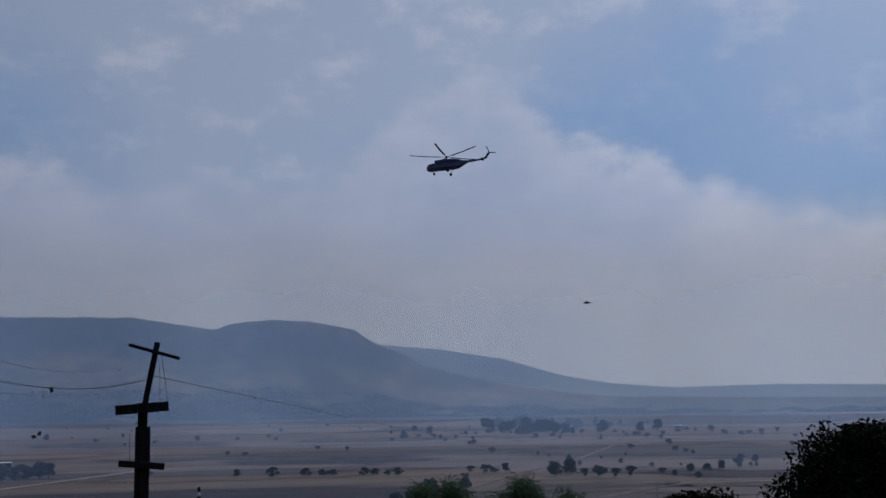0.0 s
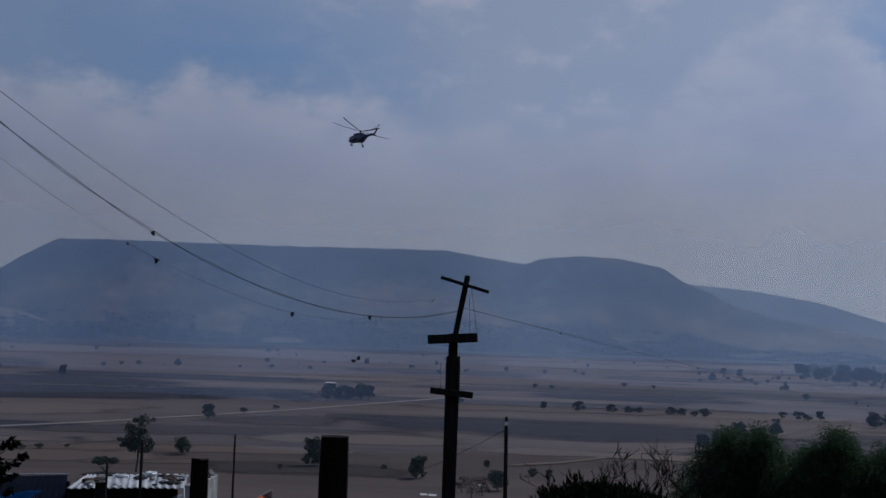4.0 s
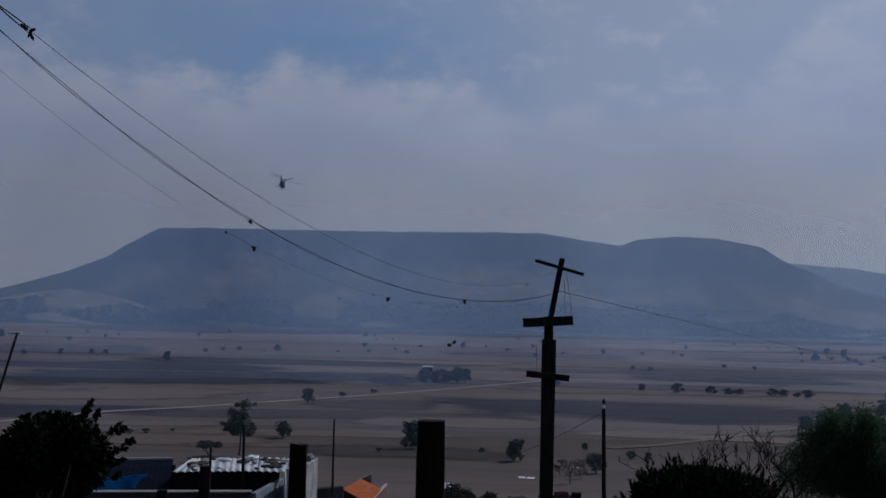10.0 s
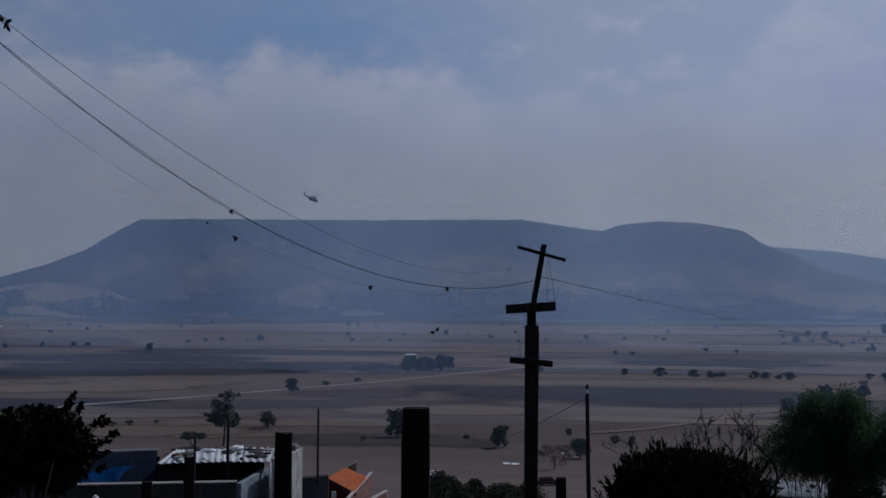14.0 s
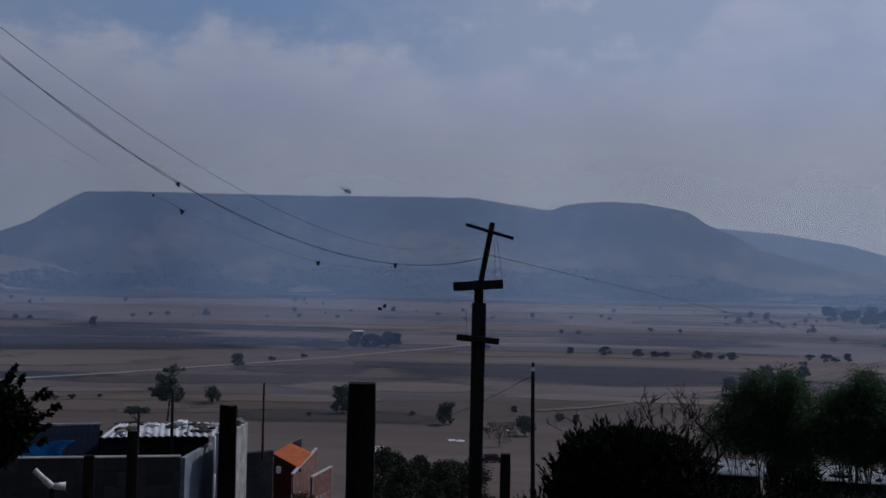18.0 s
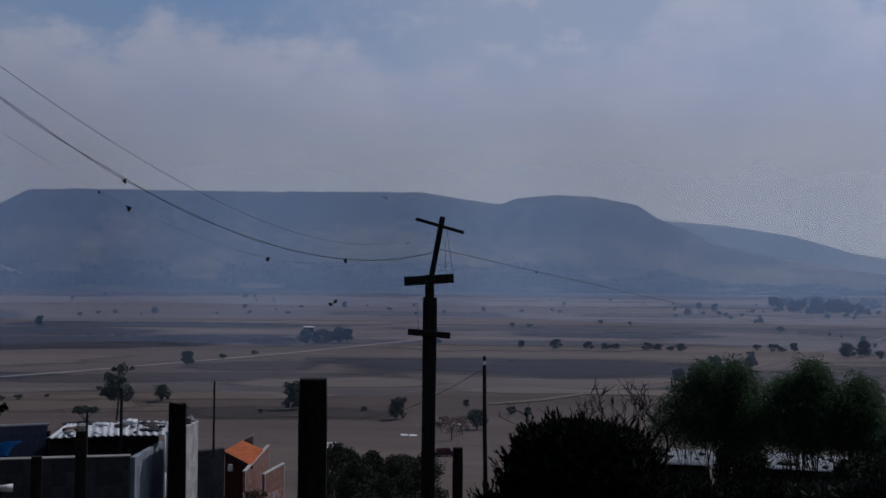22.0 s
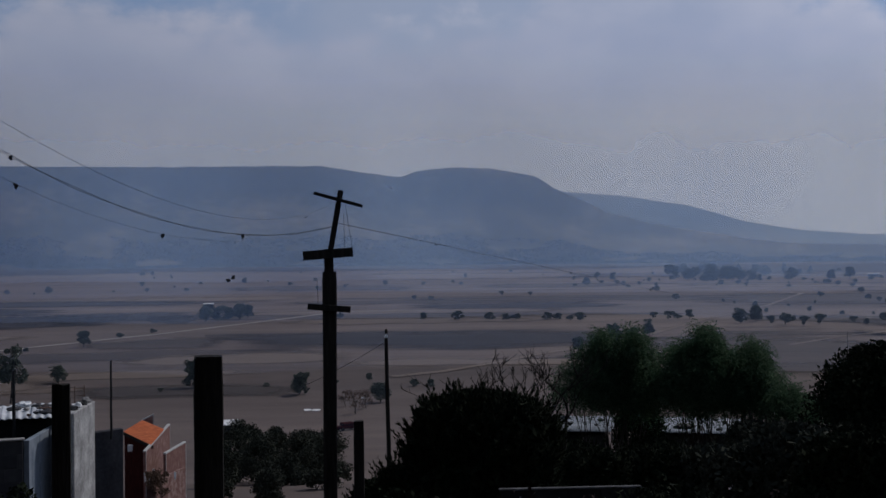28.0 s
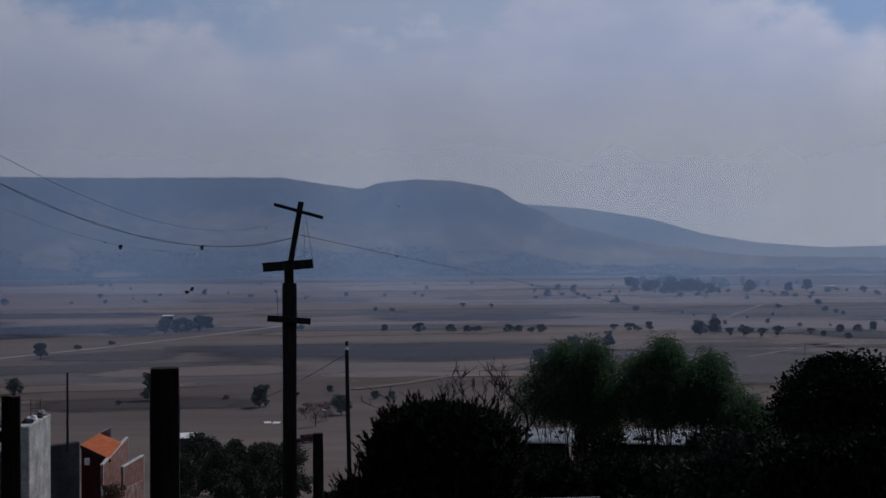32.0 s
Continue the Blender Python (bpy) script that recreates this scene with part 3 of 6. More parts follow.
def field(az0, az1, near0, near1, far0, far1, mat, label, up=0.25):
    """A field between two bearings; its near and far edges by depression at either bearing."""
    cols, rows = 26, 8
    verts, faces, margin = [], [], []
    for j in range(rows + 1):
        for i in range(cols + 1):
            u, v = i / cols, j / rows
            e0, e1 = near0 + (near1 - near0) * u, far0 + (far1 - far0) * u
            thin = max(0.03, 1 - 0.45 * abs(2 * u - 1) ** 3)
            v2 = 0.5 + (v - 0.5) * thin * (1.2 + 0.35 * noise.noise(Vector((u * 4, az0, near0))))
            wob = 0.06 * noise.noise(Vector((u * 7, round(v) * 3, az0))) * abs(e1 - e0) ** 0.5
            p, d = plain(az0 + (az1 - az0) * u, e0 + (e1 - e0) * v2 + wob)
            verts.append((p.x, p.y, p.z + up * 0.3 + d * 0.0002))
            margin.append(min(1.0, 2.6 * min(v, 1 - v)) * min(1.0, 4.5 * min(u, 1 - u)))
    for j in range(rows):
        for i in range(cols):
            a = j * (cols + 1) + i
            faces.append((a, a + 1, a + cols + 2, a + cols + 1))
    ob = tagged(raw("field", verts, faces, mat, smooth=True), label, "field", kind="structure")
    ob.data.attributes.new("margin", "FLOAT", "POINT").data.foreach_set("value", margin)
    return ob


def lane(points, width, label, up=0.5, mat=None):
    """A dirt road along bearings and depressions."""
    axis = []
    for (a0, e0), (a1, e1) in zip(points, points[1:]):
        for k in range(8):
            axis.append(plain(a0 + (a1 - a0) * k / 8, e0 + (e1 - e0) * k / 8)[0])
    axis.append(plain(*points[-1])[0])
    verts, faces, margin = [], [], []
    for k, p in enumerate(axis):
        q = axis[min(k + 1, len(axis) - 1)] - axis[max(k - 1, 0)]
        s = Vector((-q.y, q.x, 0)).normalized() * width / 2 * (1 + 0.25 * noise.noise(Vector((k * 0.7, 0, 0))))
        lift = Vector((0, 0, 0.12 + p.length * 0.00025))
        for f, m in ((1.0, 0.1), (0.5, 1.0), (-0.5, 1.0), (-1.0, 0.1)):
            verts.append(p + s * f + lift)
            margin.append(m)
        if k:
            for c in range(3):
                faces.append((4 * k - 4 + c, 4 * k - 3 + c, 4 * k + 1 + c, 4 * k + c))
    ob = tagged(raw("road", verts, faces, mat or DIRT_ROAD), label, "road", kind="structure")
    ob.data.attributes.new("margin", "FLOAT", "POINT").data.foreach_set("value", margin)
    return ob


for row in (
    (31, 13, -3.28, -3.0, -2.5, -2.4, PLOUGHED, "dark ploughed field"),
    (32, 15, -2.42, -2.5, -1.98, -2.1, PLOUGHED, "dark ploughed field"),
    (18, 9.5, -2.98, -2.84, -2.5, -2.38, PLOUGHED, "dark ploughed field"),
    (32, 20.3, -4.72, -4.32, -3.98, -4.2, PLOUGHED, "dark ploughed field beside the dirt track"),
    (24, 8, -2.06, -2.14, -1.78, -1.92, PLOUGHED, "dark ploughed strip"),
    (31, 22, -1.75, -1.7, -1.35, -1.3, FALLOW, "brown fallow field"),
    (26, 15.5, -2.52, -2.56, -2.4, -2.44, STUBBLE, "pale stubble strip"),
    (31, 17, -3.95, -3.75, -3.35, -3.2, STUBBLE, "pale stubble field"),
    (12.5, 9.7, -2.95, -2.95, -2.6, -2.65, PLOUGHED, "dark ploughed strip"),
    (9.5, -12.5, -4.5, -4.3, -3.34, -3.48, PLOUGHED, "dark ploughed field"),
    (16, 8, -4.1, -4.3, -3.85, -3.6, FALLOW, "brown fallow field"),
    (6, -9, -3.2, -3.15, -2.85, -2.95, STUBBLE, "pale stubble field"),
    (0.2, -11.5, -2.5, -2.45, -2.16, -2.18, PLOUGHED, "dark ploughed strip"),
    (9, -1, -1.5, -1.55, -1.25, -1.3, FALLOW, "brown fallow field"),
    (3, -10, -1.05, -1.0, -0.7, -0.7, STUBBLE, "pale stubble field"),
    (14, 4, -2.0, -1.95, -1.75, -1.7, STUBBLE, "pale stubble strip"),
    (27, 16, -6.0, -6.1, -5.3, -5.35, STUBBLE, "pale stubble field"),
    (16.5, 4.5, -6.5, -6.6, -5.75, -5.85, FALLOW, "brown fallow field"),
    (14, 2, -5.1, -5.0, -4.5, -4.5, STUBBLE, "pale stubble field"),
    (-12, -24, -5.2, -5.6, -3.45, -3.7, FALLOW, "brown fallow field"),
    (-14, -30, -2.3, -2.4, -1.7, -1.75, FALLOW, "brown fallow field"),
    (-20, -34, -3.3, -3.4, -2.9, -2.9, PLOUGHED, "dark ploughed strip"),
):
    field(*row)
for row in ((27, 12, -0.62, -0.6, -0.3, -0.28, PLOUGHED, "dark scrub at the foot of the mesa"), (14, -2, -0.55, -0.52, -0.27, -0.27, PLOUGHED, "dark scrub at the foot of the mesa"), (0, -16, -0.5, -0.48, -0.27, -0.27, PLOUGHED, "dark scrub at the foot of the hill"), (-13, -33, -0.85, -0.8, -0.35, -0.35, PLOUGHED, "dark scrub along the far plain")):
    field(*row)
fr = random.Random(31)
for k in range(44):
    el = -0.5 - 5.6 * fr.random() ** 1.7
    az, w, h = fr.uniform(-33, 31), fr.uniform(7, 22), (0.05 + 0.055 * abs(el)) * fr.uniform(0.7, 1.4)
    if (13 < az < 31 and -3.2 < el < -2.1) or (-16 < az < 8 and -4.4 < el < -3.2):
        continue
    mat, text = fr.choice(((FALLOW, "brown fallow strip"), (STUBBLE, "pale stubble strip"), (FALLOW, "brown fallow strip"), (STUBBLE, "pale stubble strip"), (FALLOW, "brown fallow strip")))
    field(az + w / 2, az - w / 2, el - h / 2, el - h / 2 + fr.uniform(-0.05, 0.05), el + h / 2, el + h / 2 + fr.uniform(-0.05, 0.05), mat, text, 0.1 + 0.002 * k)
lane([(31, -5.0), (28.3, -4.77), (24.6, -4.4), (20.7, -4.19), (15.4, -3.78), (11.4, -3.45), (7.2, -3.02), (3.1, -2.57), (-1.0, -2.5)], 5.0, "pale dirt track crossing the plain")
lane([(0.5, -5.75), (-1.9, -5.52), (-4.4, -5.14), (-6.0, -4.82), (-7.9, -4.5), (-12, -3.75), (-14.5, -3.05), (-17.5, -2.35), (-19, -1.8), (-21, -1.3)], 4.5, "pale dirt track crossing the plain", mat=STUBBLE)
lane([(-24, -3.4), (-21, -3.75), (-18.5, -4.2)], 3.4, "pale dirt track beside a field", mat=STUBBLE)

# ---- trees ----
def leaf_quads(rnd, clumps, per, size, aspect=0.5, droop=0.0):
    """Many small leaves round clump centres (centre, radius)."""
    verts, faces = [], []
    for c, rad in clumps:
        for _ in range(per):
            while True:
                o = Vector((rnd.uniform(-1, 1), rnd.uniform(-1, 1), rnd.uniform(-1, 1)))
                if 0.15 < o.length < 1:
                    break
            p = c + Vector((o.x * rad, o.y * rad, o.z * rad * 0.85))
            a = Vector((rnd.gauss(0, 1), rnd.gauss(0, 1), rnd.gauss(0, 1) - droop)).normalized()
            b = a.cross(Vector((rnd.gauss(0, 1), rnd.gauss(0, 1), rnd.gauss(0, 1)))).normalized()
            s = size * rnd.uniform(0.6, 1.4)
            k = len(verts)
            verts += [p - a * s, p + b * s * aspect, p + a * s, p - b * s * aspect]
            faces.append((k, k + 1, k + 2, k + 3))
    return verts, faces


def limb_mesh(rnd, height, spread, base, levels=3, lean=0.1, fork=0.35):
    """A tapered trunk that forks into limbs. Returns the bmesh and the limbs' tips."""
    bm, tips = bmesh.new(), []

    def grow(p, way, length, r, level):
        steps = 3
        for k in range(steps):
            w = (way + Vector((rnd.gauss(0, 0.12), rnd.gauss(0, 0.12), rnd.gauss(0, 0.06)))).normalized()
            q = p + w * length / steps
            r2 = r * (0.86 if k < steps - 1 else 0.7)
            rod(bm, p, q, r, r2, 6 if level else 8)
            p, r, way = q, r2, w
        if level >= levels:
            tips.append(p)
            return
        if level > 0:
            tips.append(p)
        for k in range(rnd.randint(2, 4)):
            ang = rnd.uniform(0, math.tau)
            out = Vector((math.cos(ang), math.sin(ang), 0)) * spread
            grow(p, (way * (1 - spread * 0.4) + out).normalized(), length * rnd.uniform(0.55, 0.85), r * 0.72, level + 1)

    grow(Vector((0, 0, -0.4)), Vector((rnd.gauss(0, lean), rnd.gauss(0, lean), 1)).normalized(), height * fork, base, 0)
    return bm, tips


def tree(name, label, rnd, height, width, mat, leaf=0.3, clumps=26, per=60, lean=0.1, crown_low=0.3, category="tree", flat=0.0, droop=0.0, aspect=0.5, group="", knob=1.0, lobes=()):
    """A tapered trunk with limbs, and a crown of many small leaves in uneven clumps."""
    ob = thing(name, label, category, group)
    bm, tips = limb_mesh(rnd, height * 0.9, 0.75, max(0.05, height * 0.024), 2, lean)
    k = height * 0.86 / max(max(t.z for t in tips), 0.1)
    wide = max(max(abs(t.x), abs(t.y)) for t in tips)
    kw = width * 0.38 / max(wide, 0.1)
    bmesh.ops.scale(bm, vec=(kw, kw, k), verts=bm.verts)
    tips = [Vector((t.x * kw, t.y * kw, t.z * k)) for t in tips]
    part("trunk", bm, BARK, ob, smooth=True)
    cl = []
    for t in tips:
        if not lobes:
            cl.append((Vector((t.x, t.y, max(t.z, height * crown_low))), width * knob * rnd.uniform(0.12, 0.24)))
    while lobes and len(cl) < clumps:
        lx, lz, lr = lobes[rnd.randrange(len(lobes))]
        o = Vector((rnd.gauss(0, 0.5), rnd.gauss(0, 0.5), rnd.gauss(0, 0.5)))
        cl.append((Vector((lx * width, 0, lz * height)) + o * lr * width, lr * width * knob * rnd.uniform(0.3, 0.6)))
    while len(cl) < clumps:
        a, u = rnd.uniform(0, math.tau), rnd.random() ** 0.6
        h = rnd.uniform(crown_low + 0.1, 0.9)
        prof = math.sin(math.pi * min(1.0, (h - crown_low) / (1.0 - crown_low) * 0.8 + 0.18)) if not flat else 1.0
        z = height * (h if not flat else rnd.uniform(0.78, 0.92))
        cl.append((Vector((math.cos(a) * u * prof * width * 0.42, math.sin(a) * u * prof * width * 0.42, z)), width * knob * rnd.uniform(0.08, 0.21)))
    v, f = leaf_quads(rnd, cl, per, leaf, aspect, droop)
    raw("crown", v, f, mat, ob)
    return ob


# lobes of a tall tree: a narrow top and two shoulders, each by offset, height and radius
LOBES = ((0.0, 0.84, 0.2), (0.02, 0.68, 0.22), (-0.3, 0.48, 0.19), (0.28, 0.52, 0.21), (-0.06, 0.55, 0.16))
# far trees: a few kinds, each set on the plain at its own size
ROUND = [tree("tree", "dark round-crowned tree standing on the dry plain", random.Random(20 + k), 6.0, 5.4 + k * 0.5, LEAF_FAR_HAZED, 0.26, 46, 60, crown_low=(0.05, 0.22, 0.1, 0.16)[k], group="trees on the plain", knob=0.9) for k in range(4)]
TALL = [tree("tree", "tall open-crowned tree on the dry plain", random.Random(40 + k), 10.0, 7.0, LEAF_FAR_HAZED, 0.24, 60, 70, crown_low=0.3, group="trees on the plain", knob=1.25, lobes=LOBES) for k in range(2)]
FLAT = [tree("tree", "small flat-topped tree on the dry plain", random.Random(50), 3.6, 4.6, LEAF_FAR_HAZED, 0.16, 70, 46, crown_low=0.8, flat=1.0, group="trees on the plain", knob=0.5)]
BUSH = [tree("bush", "low dark bush on the dry plain", random.Random(60 + k), 2.6, 3.8, LEAF_FAR_HAZED, 0.2, 24, 40, crown_low=0.12, category="bush", group="bushes on the plain", knob=0.8) for k in range(3)]
KINDS = {"r": (ROUND, 6.0), "t": (TALL, 10.0), "f": (FLAT, 3.6), "b": (BUSH, 2.6)}
used = set()


def plant(kind, az, el_base, high):
    """A far tree of that many degrees of height, its foot at a bearing and depression."""
    stock, h0 = KINDS[kind]
    src = stock[RND.randrange(len(stock))]
    p, d = plain(az, el_base)
    s = d * math.tan(radians(high)) / h0
    m = Matrix.Translation(p + Vector((0, 0, -0.15))) @ Matrix.Rotation(RND.uniform(0, 6.28), 4, "Z")
    if src.name not in used:
        used.add(src.name)
        ob = src
        ob.matrix_basis = m @ Matrix.Diagonal((s, s, s, 1))
    else:
        ob = copy_thing(src, m)
        ob.scale = (s, s, s)
    return ob


for row in (
    ("t", 18.3, -6.42, 2.55), ("r", 16.15, -5.6, 0.85), ("f", 19.66, -6.75, 1.05), ("r", 9.95, -6.05, 1.4), ("r", 5.0, -6.5, 1.15),
    ("r", 1.62, -5.9, 0.42), ("r", 1.05, -6.95, 1.0), ("r", 15.05, -3.98, 0.82), ("r", 9.5, -2.93, 0.8), ("r", 8.9, -2.9, 0.76),
    ("r", 8.4, -2.86, 0.74), ("r", 7.9, -2.85, 0.8), ("r", 7.45, -2.83, 0.74), ("b", 3.0, -2.85, 0.3), ("r", -1.05, -3.02, 0.44),
    ("b", -2.75, -3.02, 0.5), ("b", -4.3, -3.02, 0.42), ("b", -5.1, -3.02, 0.35), ("b", -5.6, -3.02, 0.35), ("b", -7.1, -3.02, 0.4),
    ("b", -7.6, -3.02, 0.36), ("b", -8.2, -3.05, 0.3), ("b", -8.7, -3.05, 0.42), ("b", -12.2, -2.95, 0.32), ("b", -12.9, -3.0, 0.42),
    ("b", -13.3, -3.0, 0.3), ("r", -13.9, -3.0, 0.5), ("r", -16.3, -3.2, 0.75), ("r", -16.95, -3.1, 0.8), ("b", -17.7, -3.2, 0.4),
    ("b", -18.4, -3.25, 0.6), ("b", -19.1, -3.25, 0.45), ("b", -19.8, -3.2, 0.5), ("b", -21.3, -3.1, 0.3), ("b", -23.4, -2.95, 0.35),
    ("r", -24.1, -2.9, 0.45), ("b", -24.9, -2.85, 0.5), ("r", -25.6, -2.6, 0.4), ("r", 21.8, -2.0, 0.5), ("r", 28.2, -1.8, 0.28),
    ("r", 26.6, -1.75, 0.3), ("r", 25.2, -1.7, 0.26), ("b", 24.6, -1.7, 0.22), ("r", 16.6, -1.45, 0.36), ("b", 18.4, -1.45, 0.22),
    ("b", 19.2, -1.5, 0.22), ("b", 20.0, -1.55, 0.2), ("r", 7.6, -1.1, 0.3), ("b", 12.4, -1.2, 0.25), ("r", 0.8, -1.3, 0.3),
    ("b", -0.6, -2.0, 0.24), ("b", -1.4, -2.05, 0.25), ("r", -3.1, -0.95, 0.25), ("b", -4.9, -1.8, 0.22), ("b", -6.3, -1.85, 0.22),
    ("r", -9.0, -1.35, 0.42), ("r", -9.5, -1.0, 0.3), ("b", -11.0, -1.5, 0.2), ("b", 13.4, -3.6, 0.3), ("b", 11.9, -3.4, 0.25),
    ("b", 17.6, -4.1, 0.22), ("b", 22.6, -5.4, 0.3), ("b", 23.4, -5.45, 0.28), ("b", 24.3, -5.5, 0.25), ("b", 21.4, -5.3, 0.2),
    ("r", 29.2, -1.0, 0.4), ("b", 6.6, -6.1, 0.25), ("b", 11.6, -6.2, 0.25), ("b", 3.2, -6.0, 0.2), ("b", -0.6, -6.2, 0.4), ("r", -1.4, -6.3, 0.5),
    ("r", -8.6, -4.6, 0.8), ("r", -10.35, -4.2, 1.02), ("r", -11.15, -4.2, 0.85), ("r", -9.3, -4.5, 0.8), ("t", -11.95, -4.1, 1.1), ("r", -10.25, -1.13, 0.42), ("r", -21.9, -3.2, 0.3), ("r", -22.6, -3.0, 0.4), ("b", -23.0, -3.3, 0.3),
):
    plant(*row)
rr = random.Random(5)
for k in range(66):
    plant("r" if k % 4 else "t", rr.choice((rr.uniform(-12.9, -21.5), rr.uniform(-13.0, -16.5))), rr.uniform(-1.2, -0.8), rr.uniform(0.3, 0.62))
for k in range(70):
    plant(rr.choice("rbb"), rr.uniform(-32, 31), rr.uniform(-1.5, -0.45), rr.uniform(0.1, 0.22))
for k in range(26):
    plant(rr.choice("rbb"), rr.uniform(-32, -12), rr.uniform(-2.8, -1.4), rr.uniform(0.15, 0.3))

for k in range(46):
    az = -9.5 - 17 * k / 45 + rr.uniform(-0.25, 0.25)
    plant("b" if k % 4 else "r", az, -1.22 + 0.12 * math.sin(az * 1.3) + rr.uniform(-0.05, 0.05), rr.uniform(0.12, 0.26))

# ---- trees and shrubs on the hillside ----
def stand(ob, az, d, turn=0.0, lift=-0.15):
    ob.matrix_world = Matrix.Translation(on_ground(az, d, lift)) @ Matrix.Rotation(turn, 4, "Z")
    return ob


def spiky_bush(name, label, rnd, height, width, deep, mat, inner, shoots, per):
    """A dense rounded shrub, its outer shoots standing out as spikes."""
    ob = thing(name, label, "bush")
    bm, _ = limb_mesh(rnd, height * 0.8, 0.6, 0.09, 2)
    kz, kx = height * 0.7 / max(v.co.z for v in bm.verts), width * 0.36 / max(v.co.xy.length for v in bm.verts)
    bmesh.ops.scale(bm, vec=(kx, kx, kz), verts=bm.verts)
    part("trunk", bm, BARK, ob, smooth=True)
    verts, faces = [], []

    def dome(a, h):
        k = (1 - max(0.0, h) ** 11.0) ** 0.5 * (0.95 + 0.16 * noise.noise(Vector((math.cos(a) * 1.3, math.sin(a) * 1.3, h * 2))))
        return Vector((math.cos(a) * width / 2 * k, math.sin(a) * deep / 2 * k, height * 0.9 * h))

    for _ in range(inner):
        p = dome(rnd.uniform(0, math.tau), rnd.random())
        f = rnd.random() ** 0.35
        p = Vector((p.x * f, p.y * f, p.z))
        a = Vector((rnd.gauss(0, 1), rnd.gauss(0, 1), rnd.gauss(0, 1))).normalized()
        b = a.cross(Vector((rnd.gauss(0, 1), rnd.gauss(0, 1), rnd.gauss(0, 1)))).normalized()
        s = rnd.uniform(0.06, 0.12)
        n = len(verts)
        verts += [p - a * s, p + b * s * 0.5, p + a * s, p - b * s * 0.5]
        faces.append((n, n + 1, n + 2, n + 3))
    for _ in range(shoots):
        h, a = rnd.random() ** 0.7, rnd.uniform(0, math.tau)
        base = dome(a, h) * 0.93
        way = Vector((base.x / width * 1.6 + rnd.gauss(0, 0.35), base.y / deep * 1.6 + rnd.gauss(0, 0.35), 0.5 + h)).normalized()
        ln = rnd.uniform(0.15, 0.5)
        for k in range(per):
            t = rnd.random()
            p = base + way * ln * t
            side = Vector((rnd.gauss(0, 1), rnd.gauss(0, 1), rnd.gauss(0, 1)))
            out = (way * 0.9 + side.normalized() * 0.7).normalized()
            s = 0.06 * (1.15 - 0.5 * t)
            b = out.cross(side).normalized() * s * 0.36
            n = len(verts)
            verts += [p - b, p + out * s * 1.5 - b * 0.3, p + out * s * 2.0, p + b]
            faces.append((n, n + 1, n + 2, n + 3))
    raw("crown", verts, faces, mat, ob)
    return ob


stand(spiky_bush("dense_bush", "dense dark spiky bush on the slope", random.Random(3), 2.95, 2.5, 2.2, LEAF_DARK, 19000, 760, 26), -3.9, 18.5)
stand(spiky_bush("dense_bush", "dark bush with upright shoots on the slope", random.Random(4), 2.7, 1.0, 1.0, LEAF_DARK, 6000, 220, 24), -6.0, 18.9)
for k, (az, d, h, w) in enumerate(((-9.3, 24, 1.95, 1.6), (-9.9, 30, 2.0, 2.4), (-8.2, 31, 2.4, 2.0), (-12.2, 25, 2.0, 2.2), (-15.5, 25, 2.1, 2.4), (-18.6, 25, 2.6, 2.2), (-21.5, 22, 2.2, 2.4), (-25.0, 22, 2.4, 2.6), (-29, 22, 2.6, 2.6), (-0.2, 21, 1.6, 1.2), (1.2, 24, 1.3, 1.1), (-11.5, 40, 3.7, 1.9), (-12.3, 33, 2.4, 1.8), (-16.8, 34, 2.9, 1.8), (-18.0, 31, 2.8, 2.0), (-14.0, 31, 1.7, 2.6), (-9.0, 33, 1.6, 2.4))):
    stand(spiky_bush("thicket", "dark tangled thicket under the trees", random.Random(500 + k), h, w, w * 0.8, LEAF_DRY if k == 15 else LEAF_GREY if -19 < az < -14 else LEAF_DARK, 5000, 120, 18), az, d)


